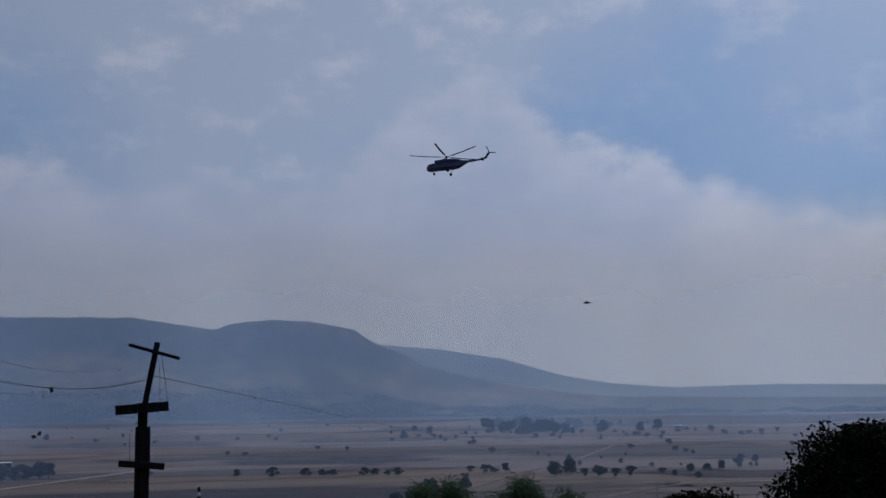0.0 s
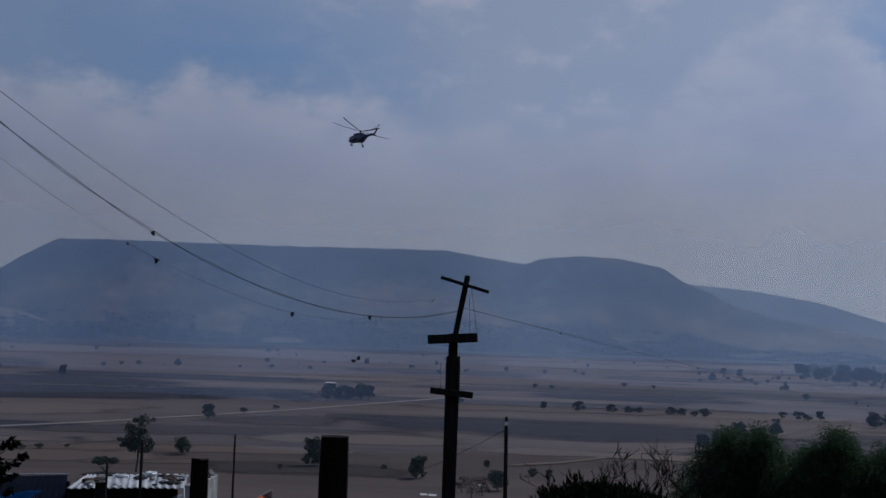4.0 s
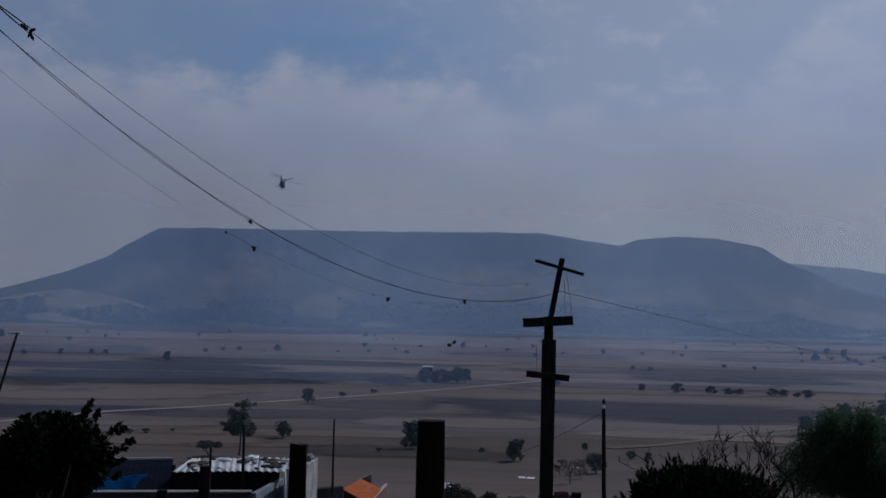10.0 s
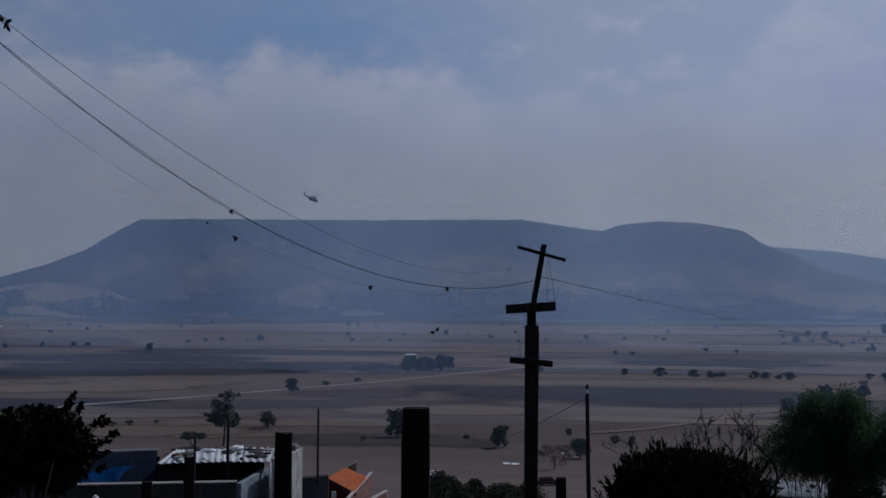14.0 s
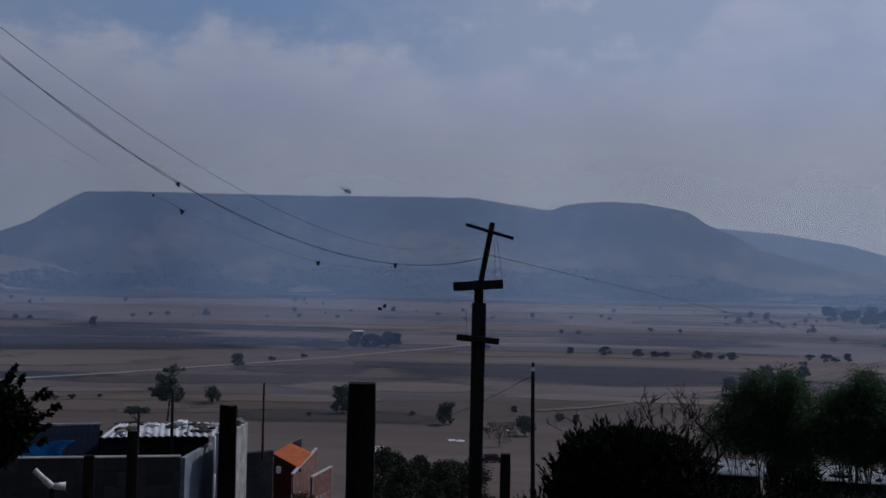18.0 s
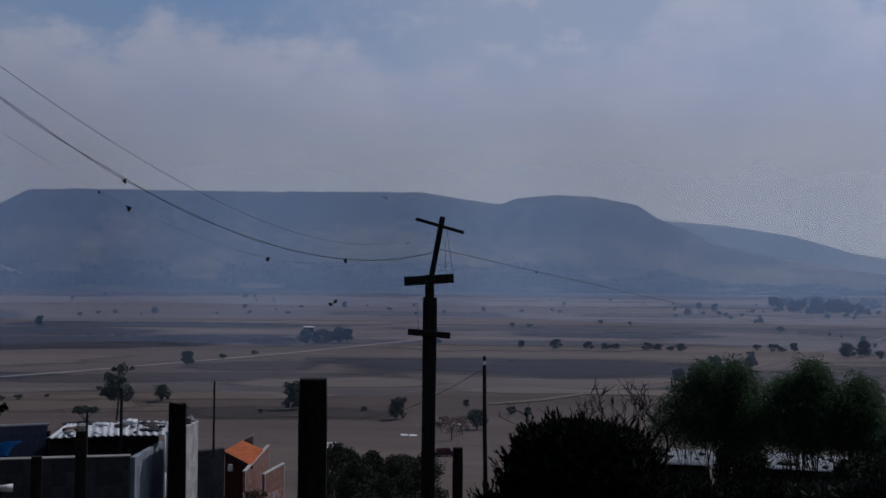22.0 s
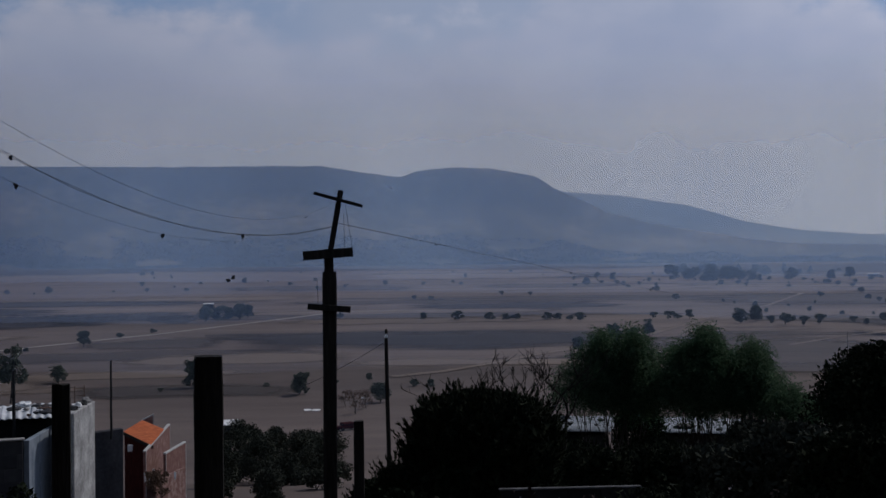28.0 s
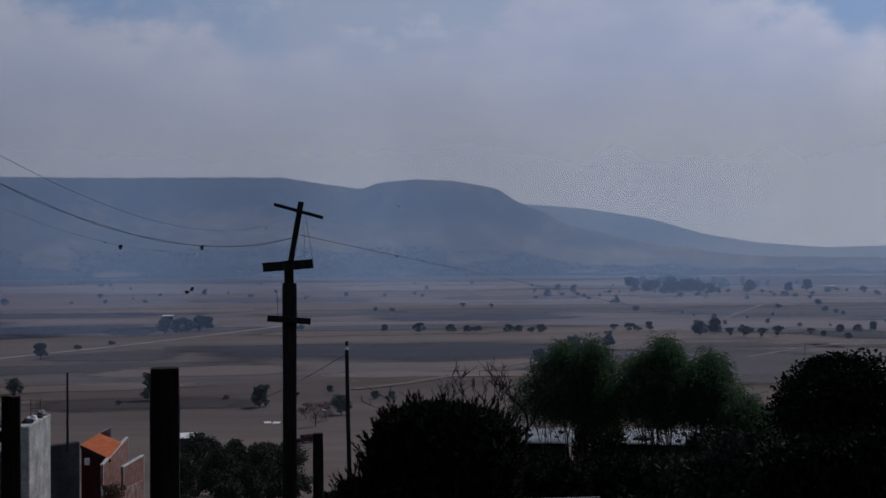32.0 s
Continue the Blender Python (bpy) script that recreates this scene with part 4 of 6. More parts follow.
def shoot_tree(label, rnd, az, d, mass, shoots):
    """A dark leafy tree with long loose shoots. mass: bearing, elevation and radius of its clumps; shoots: foot and tip by bearing and elevation."""
    ob = thing("leafy_tree", label, "tree")
    base = on_ground(az, d, -0.15)
    ob.matrix_world = Matrix.Translation(base)

    def spot(a, e, near=0.0):
        return at(a, d + near, hz(d + near, e)) - base

    verts, faces = [], []

    def leaf(p, way, s):
        b = way.cross(Vector((rnd.gauss(0, 1), rnd.gauss(0, 1), rnd.gauss(0, 1)))).normalized() * s * 0.3
        n = len(verts)
        verts.extend([p, p + way * s * 0.45 + b, p + way * s, p + way * s * 0.45 - b])
        faces.append((n, n + 1, n + 2, n + 3))

    bm = bmesh.new()
    fork = spot(az, -11.5)
    rod(bm, (0, 0, -0.2), fork, 0.09, 0.07, 8)
    for a, e, r in mass:
        c = spot(a, e, rnd.uniform(-0.4, 0.4))
        rod(bm, fork, c, 0.035, 0.012, 6)
        for _ in range(int(5200 * r)):
            o = Vector((rnd.gauss(0, 1), rnd.gauss(0, 1), rnd.gauss(0, 1))).normalized() * r * rnd.random() ** 0.45
            w = (o.normalized() * 0.6 + Vector((rnd.gauss(0, 0.6), rnd.gauss(0, 0.6), rnd.gauss(0, 0.6)))).normalized()
            leaf(c + o, w, rnd.uniform(0.05, 0.1))
    for (a0, e0), (a1, e1), bare in shoots:
        p, q, near = spot(a0, e0), spot(a1, e1), rnd.uniform(-0.2, 0.2)
        rod(bm, p, q, 0.007, 0.004, 5)
        way = (q - p).normalized()
        for k in range(26):
            t = bare + (1 - bare) * k / 25
            for _ in range(2):
                w = (way * 0.5 + Vector((rnd.gauss(0, 0.6), rnd.gauss(0, 0.6), rnd.gauss(0, 0.6)))).normalized()
                leaf(p.lerp(q, t), w, rnd.uniform(0.045, 0.085))
    part("trunk", bm, BARK, ob, smooth=True)
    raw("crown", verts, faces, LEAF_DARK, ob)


shoot_tree("dark leafy tree with loose shoots behind the yard wall", random.Random(9), 27.0, 14.5,
           ((29.4, -7.6, 0.3), (28.6, -6.6, 0.26), (27.8, -6.0, 0.3), (27.0, -5.5, 0.26), (26.3, -5.5, 0.26), (25.7, -5.7, 0.24), (25.2, -6.4, 0.28), (26.4, -6.9, 0.3), (27.6, -7.1, 0.3), (28.6, -7.5, 0.26), (25.1, -7.1, 0.2), (25.7, -7.6, 0.2), (30.6, -7.7, 0.26), (31.6, -7.5, 0.28)),
           (((25.8, -5.4), (25.1, -3.95), 0.5), ((25.6, -5.4), (25.35, -4.2), 0.4), ((25.4, -5.6), (24.75, -4.35), 0.65), ((25.0, -6.0), (23.85, -5.0), 0.6), ((24.9, -6.1), (23.6, -5.15), 0.7), ((25.0, -6.4), (23.5, -6.1), 0.5), ((24.9, -6.6), (23.2, -5.7), 0.8), ((27.9, -5.6), (27.95, -4.55), 0.35), ((28.2, -5.9), (28.15, -4.7), 0.5), ((26.8, -5.2), (26.6, -4.45), 0.4), ((27.3, -5.2), (27.4, -4.6), 0.4), ((29.2, -6.6), (29.5, -5.9), 0.4), ((26.2, -5.2), (26.1, -4.6), 0.4), ((24.6, -7.0), (23.6, -6.6), 0.4), ((30.4, -7.6), (30.5, -6.7), 0.4), ((24.5, -7.6), (23.7, -7.3), 0.5)))


def pepper_tree(label, rnd, az, d, lobes, strands, leaf=0.05):
    """A pepper tree: several stems, tall lumpy crowns and many hanging leafy strands. Lobes: offset, elevation of the top, half width."""
    ob = thing("pepper_tree", label, "tree", "pepper trees on the slope")
    foot = on_ground(az, d).z
    boughs = []
    for lx, el, w in lobes:
        deep, top = (7.35 + el) * radians(1) * d, hz(d, el) - foot
        for _ in range(4):
            boughs.append((lx + rnd.uniform(-0.75, 0.75) * w, top - abs(rnd.gauss(0, 0.25)), w * rnd.uniform(0.5, 0.9), deep * rnd.uniform(0.8, 1.15), rnd.uniform(-0.9, 0.9)))
        for _ in range(3):
            boughs.append((lx + rnd.uniform(-0.9, 0.9) * w, top - deep * rnd.uniform(0.3, 0.6), w * rnd.uniform(0.6, 1.0), deep * rnd.uniform(0.35, 0.6), rnd.uniform(-1.2, 0.9)))
        boughs.append((lx, top, w * 0.6, deep * 0.8, rnd.uniform(-0.3, 0.3)))
        bm, _ = limb_mesh(rnd, top * 0.75, 0.3, 0.075, 2, 0.04, 0.4)
        k = top * 0.8 / max(v.co.z for v in bm.verts)
        for v in bm.verts:
            f = min(1.0, max(0.0, v.co.z * k / top)) ** 0.6
            v.co = Vector((v.co.x * 0.6 + lx * (0.45 + 0.55 * f), v.co.y * 0.6 + 0.3 * f, v.co.z * k))
        part("stem", bm, BARK, ob, smooth=True)
    area = [b[2] * b[3] for b in boughs]
    verts, faces = [], []
    for _ in range(strands):
        lx, top, w, deep, ly = rnd.choices(boughs, area)[0]
        a, h = rnd.uniform(0, math.tau), rnd.random() ** 1.2
        # outline: a rounded, ragged head that widens below
        ring = w * min(1.0, (h * 2.6) ** 0.55) * (0.8 + 0.35 * noise.noise(Vector((math.cos(a) * 1.6 + lx, math.sin(a) * 1.6, h * 3))))
        u = rnd.random() ** 0.4
        p = Vector((lx + math.cos(a) * ring * u, ly + math.sin(a) * ring * u * 0.9, top - h * deep * 0.85))
        way = Vector((math.cos(a) * 0.45, math.sin(a) * 0.45, rnd.uniform(-0.1, 0.8)))
        for _ in range(rnd.randint(4, 10)):
            way = (way + Vector((rnd.gauss(0, 0.08), rnd.gauss(0, 0.08), -0.2))).normalized()
            p = p + way * 0.065
            for _ in range(2):
                s = leaf * rnd.uniform(0.7, 1.3)
                q = Vector((rnd.gauss(0, 1), rnd.gauss(0, 1), rnd.gauss(0, 0.6) - 0.7)).normalized()
                b = q.cross(Vector((rnd.gauss(0, 1), rnd.gauss(0, 1), rnd.gauss(0, 1)))).normalized() * s * 0.32
                n = len(verts)
                verts += [p - b, p + q * s * 0.5 - b * 1.3, p + q * s * 1.4, p + b]
                faces.append((n, n + 1, n + 2, n + 3))
    raw("crown", verts, faces, LEAF_GREEN, ob)
    ob.matrix_world = Matrix.Translation(on_ground(az, d, -0.1)) @ Matrix.Rotation(radians(az), 4, "Z")
    return ob


PLUMES = ((-14.5, -3.1, 0.26), (-14.9, -3.3, 0.24), (-16.7, -3.6, 0.3), (-11.2, -3.1, 0.26), (-9.9, -3.25, 0.3), (-13.5, -3.85, 0.2))
PEPPER_TOP = ((-19.2, -7.6), (-18.4, -6.3), (-17.8, -5.3), (-17.2, -4.2), (-16.6, -3.95), (-16.0, -4.3), (-15.3, -3.9), (-14.6, -3.15), (-14.0, -3.7), (-13.3, -4.15), (-12.5, -4.2), (-11.9, -4.0), (-11.2, -3.75), (-10.4, -3.7), (-9.7, -3.65), (-9.1, -3.75), (-8.6, -4.4), (-8.2, -5.1), (-7.9, -6.3))


def crown_lobes(centre, d, az0, az1, step, rnd):
    """Lobes from one bearing to another under the trees' common outline."""
    out, az = [], az0
    while az > az1:
        el = float(np.interp(az, [p[0] for p in PEPPER_TOP], [p[1] for p in PEPPER_TOP]))
        out.append((radians(centre - az) * d, el + 0.1 - abs(rnd.gauss(0, 0.25)), rnd.uniform(0.3, 0.46)))
        az -= step
    # narrow plumes that stand above the rest
    for a, el, w in PLUMES:
        if az1 < a < az0:
            out += [(radians(centre - a) * d, el, w), (radians(centre - a + 0.15) * d, el - 0.15, w * 0.9)]
    return out


pepper_tree("green pepper tree with drooping foliage", random.Random(12), -10.4, 36.5, crown_lobes(-10.4, 36.5, -8.35, -12.4, 0.6, random.Random(1)), 9800, 0.036)
pepper_tree("large green pepper tree with drooping foliage", random.Random(11), -15.2, 36, crown_lobes(-15.2, 36, -12.5, -19.0, 0.6, random.Random(2)), 15000, 0.036)
pepper_tree("small green pepper tree with a ragged crown", random.Random(13), -18.9, 35, ((-0.3, -5.9, 0.45), (0.4, -6.6, 0.5)), 1800, 0.036)
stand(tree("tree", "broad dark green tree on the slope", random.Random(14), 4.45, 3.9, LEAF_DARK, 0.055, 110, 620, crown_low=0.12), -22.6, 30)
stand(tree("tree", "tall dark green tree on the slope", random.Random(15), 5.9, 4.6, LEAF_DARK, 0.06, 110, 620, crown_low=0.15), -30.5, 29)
for k, (az, d, h, w) in enumerate(((7.9, 92, 5.3, 3.4), (6.9, 88, 4.0, 3.4), (6.1, 93, 4.7, 3.0), (5.5, 84, 2.6, 2.4), (4.6, 100, 4.6, 3.0), (3.6, 102, 4.8, 3.4), (6.5, 72, 2.2, 2.2), (8.6, 84, 3.6, 2.8), (5.1, 91, 4.4, 3.4), (4.2, 94, 4.2, 3.2), (7.3, 95, 5.0, 3.0))):
    stand(tree("tree", "grey-green tree with an open crown on the slope", random.Random(70 + k), h, w, LEAF_GREY, 0.08, 100, 85, crown_low=0.03, group="trees below the street", knob=0.95), az, d)
for k in range(9):
    az, d = RND.uniform(1.2, 9.2), RND.uniform(74, 104)
    h = RND.uniform(0.9, 2.2)
    stand(tree("bush", "grey-green bush on the dry slope", random.Random(600 + k), h, h * RND.uniform(1.0, 1.7), LEAF_GREY, 0.1, 26, 60, crown_low=0.05, category="bush", group="bushes below the street"), az, d)
for k, (az, d, h, w) in enumerate(((2.3, 228, 5.0, 4.6), (1.75, 236, 4.2, 4.0), (2.75, 240, 3.6, 3.6))):
    stand(tree("dry_tree", "half-bare reddish dry tree", random.Random(80 + k), h, w, LEAF_DRY, 0.12, 26, 30, crown_low=0.2), az, d)


def bare_tree(az, d, top_el, seed):
    """A leafless tree: slender stems that fork again and again, reaching upwards."""
    rnd = random.Random(seed)
    ob = thing("bare_tree", "dark leafless tree with thin forked branches", "tree", "bare trees on the slope")
    height = hz(d, top_el) - on_ground(az, d).z
    bm = bmesh.new()

    def grow(p, way, length, r, level):
        for _ in range(3):
            bend = 0.13 if level else 0.025
            way = (way + Vector((rnd.gauss(0, bend), rnd.gauss(0, bend), 0.06))).normalized()
            q = p + way * length / 3
            rod(bm, p, q, r, r * 0.88, 5)
            p, r = q, r * 0.88
            if level >= 1 and rnd.random() < 0.55:
                side = Vector((rnd.gauss(0, 1), rnd.gauss(0, 1), 0.5)).normalized()
                rod(bm, p, p + (way + side * 0.8).normalized() * length * 0.5, max(0.006, r * 0.4), 0.004, 4)
        if level < 4:
            for _ in range(2 if level else 3):
                side = Vector((rnd.gauss(0, 1), rnd.gauss(0, 1), 0)).normalized()
                grow(p, (way + side * rnd.uniform(0.35, 0.75) + Vector((0, 0, 0.22))).normalized(), length * rnd.uniform(0.66, 0.9) * (0.24 if level == 0 else 1), max(0.007, r * 0.68), level + 1)

    grow(Vector((0, 0, -0.3)), Vector((rnd.gauss(0, 0.06), 0, 1)).normalized(), height * 0.8, 0.05, 0)
    k = height / max(v.co.z for v in bm.verts)
    for v in bm.verts:
        v.co = Vector((v.co.x * 1.2, v.co.y * 1.2, v.co.z * k))
    part("branching_trunk", bm, WOOD, ob, smooth=True)
    stand(ob, az, d)


for k, (az, d, el) in enumerate(((-5.9, 27, -3.75), (-7.0, 27.5, -3.65), (-4.3, 28, -4.75), (-7.7, 29, -3.75))):
    bare_tree(az, d, el, 90 + k)

# low flowering shrubs in front of the garden wall
for k in range(26):
    az, d = 0.2 - k * 1.1 + RND.uniform(-0.4, 0.4), RND.uniform(11.3, 13.3)
    h = RND.uniform(1.0, 1.45)
    ob = tree("shrub", "dark shrub with a few pale blossoms", random.Random(100 + k), h, h * 1.3, (LEAF_DARK, LEAF_TWIG)[k % 2], 0.032, 40, 110, crown_low=0.1, category="shrub", group="shrubs along the garden wall")
    rnd = random.Random(200 + k)
    v, f = leaf_quads(rnd, [(Vector((rnd.gauss(0, h * 0.3), rnd.gauss(0, h * 0.3), rnd.uniform(0.4, 1.0) * h)), 0.05) for _ in range(4)], 4, 0.015, 0.8)
    raw("blossom", v, f, BLOSSOM, ob, "small pale blossoms")
    stand(ob, az, d)
for k in range(13):
    az = -4.6 - k * 0.62
    ob = tree("shrub", "dark low shrub against the garden wall", random.Random(150 + k), 1.22 + 0.1 * math.sin(k * 2.3), 0.8, LEAF_TWIG if k % 3 == 1 else LEAF_DARK, 0.028, 44, 120, crown_low=0.05, category="shrub", group="shrubs along the garden wall")
    stand(ob, az, 13.35)

# ---- utility pole, posts, wires ----
def utility_pole():
    base = on_ground(3.45, 20.0)
    ob = thing("utility_pole", "dark timber utility pole with crossarms and a leaning top", "pole", m=Matrix.Translation(base))
    top = -0.27 - base.z
    right = Vector((math.cos(radians(3.5)), math.sin(radians(3.5)), 0))
    back = Vector((-right.y, right.x, 0))

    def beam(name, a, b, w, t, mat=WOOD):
        bm = bmesh.new()
        a, b = Vector(a), Vector(b)
        axis = (b - a).normalized()
        side = right if abs(axis.dot(right)) < 0.7 else Vector((0, 0, 1))
        side = (side - axis * side.dot(axis)).normalized()
        dep = axis.cross(side)
        rings = []
        for k in range(7):
            p = a + (b - a) * k / 6
            j = 1 + 0.05 * noise.noise(Vector((k * 1.7, w * 40, 2)))
            c = 0.2
            ring = []
            for sx, sy in ((-1, -1 + c), (-1, 1 - c), (-1 + c, 1), (1 - c, 1), (1, 1 - c), (1, -1 + c), (1 - c, -1), (-1 + c, -1)):
                ring.append(p + side * sx * w / 2 * j + dep * sy * t / 2 * j)
            rings.append(ring)
        return part(name, loft(bm, rings), mat, ob)

    def local(az, el, d=20.0):
        return at(az, d, hz(d, el)) - base

    beam("post", (0, 0, -0.6), local(3.4, -0.6), 0.235, 0.22)
    beam("splint", local(3.4, -2.6) + back * -0.02, local(3.4, -0.85) + back * -0.02, 0.245, 0.1)
    beam("upper_post", local(3.41, -1.5), local(3.43, 0.5), 0.155, 0.14)
    beam("leaning_top", local(3.45, -0.2) - back * 0.1, local(2.82, 3.33) - back * 0.1, 0.095, 0.09)
    beam("top_crossarm", local(4.12, 3.2) - back * 0.19, local(1.78, 2.55) - back * 0.19, 0.055, 0.06)
    beam("crossarm", local(4.66, 0.17) - back * 0.2, local(2.26, 0.34) - back * 0.2, 0.155, 0.09)
    beam("lower_crossarm", local(4.46, -2.26) - back * 0.19, local(2.4, -2.44) - back * 0.19, 0.105, 0.08)
    for a, b in (((2.62, 2.7), (2.3, 0.6)), ((2.7, 2.2), (2.65, 0.6)), ((4.0, -0.9), (3.95, -2.3))):
        part("tie_wire", rod(bmesh.new(), local(*a) - back * 0.2, local(*b) - back * 0.2, 0.004, 0.004, 5), WIRE, ob, "thin loose tie wire")
    return ob


utility_pole()


def rough_post(name, label, az, d, width, top_el, mat, lean=(0, 0), chips=True):
    """A rough square post with chamfered, chipped edges."""
    base = on_ground(az, d, -0.3)
    h = hz(d, top_el) - base.z
    ob = thing(name, label, "post", m=Matrix.Translation(base) @ Matrix.Rotation(radians(az), 4, "Z"))
    bm, rings = bmesh.new(), []
    for k in range(13):
        t = k / 12
        ring = []
        for i in range(12):
            a = math.tau * (i + 0.5) / 12
            c, s = math.cos(a), math.sin(a)
            q = max(abs(c), abs(s)) ** 0.75
            j = 1 + (0.05 * noise.noise(Vector((i * 2.1, k * 0.9, az))) if chips else 0)
            j *= 0.94 if k == 12 else 1
            ring.append(Vector((c / q * width / 2 * j + lean[0] * t, s / q * width / 2 * j + lean[1] * t, h * t + (0.01 * noise.noise(Vector((i, 3, az))) if k == 12 else 0))))
        rings.append(ring)
    part("shaft", loft(bm, rings), mat, ob)
    return ob


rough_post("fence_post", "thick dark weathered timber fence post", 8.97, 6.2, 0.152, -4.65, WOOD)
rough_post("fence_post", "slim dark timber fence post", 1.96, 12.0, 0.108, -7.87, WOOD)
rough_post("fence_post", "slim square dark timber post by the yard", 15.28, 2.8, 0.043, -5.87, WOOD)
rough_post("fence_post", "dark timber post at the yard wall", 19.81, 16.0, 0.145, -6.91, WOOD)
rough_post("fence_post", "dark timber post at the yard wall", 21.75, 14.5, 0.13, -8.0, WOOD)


def thin_pole(name, label, az, d, r, top_el, base_z=None, lean=0.0, mat=WOOD):
    base = on_ground(az, d, -0.2)
    if base_z is not None:
        base.z = base_z
    ob = thing(name, label, "pole", m=Matrix.Translation(base))
    bm = bmesh.new()
    h = hz(d, top_el) - base.z
    pts = [Vector((lean * t + 0.25 * r * noise.noise(Vector((t * 6, az, 0))), 0, h * t)) for t in (0, 0.2, 0.4, 0.6, 0.8, 1.0)]
    for a, b in zip(pts, pts[1:]):
        rod(bm, a, b, r * (1.15 - 0.3 * a.z / h), r * (1.15 - 0.3 * b.z / h), 10)
    part("shaft", bm, mat, ob)
    return ob, pts[-1]


second, tip = thin_pole("utility_pole", "slender dark wooden pole with an insulator on top", 0.6, 45, 0.085, -3.85, lean=-0.12)
bm = bmesh.new()
rod(bm, tip, tip + Vector((0, 0, 0.08)), 0.05, 0.07, 10)
rod(bm, tip + Vector((0, 0, 0.08)), tip + Vector((0, 0, 0.16)), 0.045, 0.03, 10)
part("insulator", bm, WHITE_PAINT, second, "white porcelain insulator")
part("pin", rod(bmesh.new(), tip + Vector((0, 0, 0.16)), tip + Vector((0, 0, 0.34)), 0.06, 0.05, 8), WOOD, second)
thin_pole("rod", "thin iron rod standing on a grey wall", 13.75, 24, 0.022, -4.65, base_z=-3.5, mat=WIRE)
thin_pole("rod", "thin dark pole beside the tin roof", 18.03, 19.4, 0.028, -4.96, mat=WIRE)
thin_pole("rod", "thin dark pole beside the tin roof", 19.57, 19.2, 0.022, -6.0, mat=WIRE)
mast, mtip = thin_pole("antenna_mast", "leaning thin antenna mast", 31.96, 16.45, 0.018, -0.76, lean=1.13, mat=WIRE)
bm = bmesh.new()
rod(bm, mtip + Vector((-0.12, 0, -0.005)), mtip + Vector((0.05, 0, 0.0)), 0.012, 0.012, 8)
part("crossbar", bm, WHITE_PAINT, mast, "small pale crossbar")
thin_pole("utility_pole", "distant wooden pole on the plain", -21.05, 343, 0.07, -3.5)


def wire(name, label, a, b, drop, rise, r, s0=0.0, s1=1.0, twist=0, n=60):
    """A hanging wire from a towards b in plan; its height runs as a parabola."""
    a, b = Vector(a), Vector(b)
    ob = thing(name, label, "wire")

    def spot(s):
        p = a + (b - a) * s
        p.z = a.z - drop * s + rise * s * s
        return p

    for k in range(max(1, twist)):
        bm = bmesh.new()
        prev = None
        for i in range(n + 1):
            s = s0 + (s1 - s0) * i / n
            p = spot(s)
            if twist:
                ph = i * 0.42 + k * math.tau / twist
                p += Vector((math.cos(ph), math.sin(ph), math.cos(ph) * 1.2)) * r * 1.9
            q = Vector((1, 0, 0)) if prev is None else (p - prev).normalized()
            sx = q.cross(Vector((0, 0, 1))).normalized()
            sz = sx.cross(q)
            ring = [bm.verts.new(p + sx * r * math.cos(c) + sz * r * math.sin(c)) for c in (0, math.tau / 5, math.tau * 2 / 5, math.tau * 3 / 5, math.tau * 4 / 5)]
            if prev is not None:
                for c in range(5):
                    bm.faces.new((last[c], last[(c + 1) % 5], ring[(c + 1) % 5], ring[c]))
            last, prev = ring, p
        part("strand" if twist else "cable", bm, WIRE, ob, smooth=True)
    return spot


A0 = (-1.15, 20.0)
B0, B1 = (-9.0, 3.0), (-4.5, 0.0)


def along(a, b, az):
    """How far along the line from a to b, in plan, a bearing meets it."""
    t = math.tan(radians(az))
    return -(a[0] + a[1] * t) / (b[0] - a[0] + (b[1] - a[1]) * t)


KNOT = along(A0, B1, 28.56)
w1 = wire("power_line", "thin black overhead line", (*A0, 0.935), (*B1, 0), 3.178, 6.224, 0.002, s1=KNOT)
wire("power_line", "doubled black overhead line beyond a knot of cloth", (*A0, 0.935), (*B1, 0), 3.178, 6.224, 0.0042, s0=KNOT, s1=0.85, twist=2, n=40)
w2 = wire("power_line", "twisted black service cable sagging from the pole", (*A0, 0.557), (*B0, 0), 2.826, 10.927, 0.0036, twist=2, n=110)
w3 = wire("power_line", "thin black overhead line", (*A0, 0.606), (*B0, 0), 3.948, 11.634, 0.0016)
w4 = wire("power_line", "long thin line running down to the plain", (-1.1, 20.0, 0.63), (30, 95, 0), 5.4, 0.0, 0.006, 0.0, 4.0, n=90)
w5 = wire("power_line", "thin service line behind the pole", tuple(at(0.73, 45, -3.15)), tuple(at(5.6, 62, 0)), 4.4, 0.6, 0.012)

def rag(label, p, size, seed, hang=True):
    """A scrap of plastic caught on a line."""
    rnd = random.Random(seed)
    ob = thing("plastic_scrap", label, "scrap", "scraps caught on the lines", m=Matrix.Translation(p))
    bm = bmesh.new()
    rings = []
    for k in range(5):
        w = size * (0.28, 0.5, 0.42, 0.3, 0.1)[k]
        c = Vector((rnd.gauss(0, size * 0.12), rnd.gauss(0, size * 0.1), size * (0.12 - 0.3 * k)))
        rings.append([c + Vector((w * math.cos(i * math.tau / 6) * rnd.uniform(0.7, 1.2), 0.3 * w * math.sin(i * math.tau / 6), rnd.gauss(0, size * 0.03))) for i in range(6)])
    part("scrap", loft(bm, rings), RAG, ob)


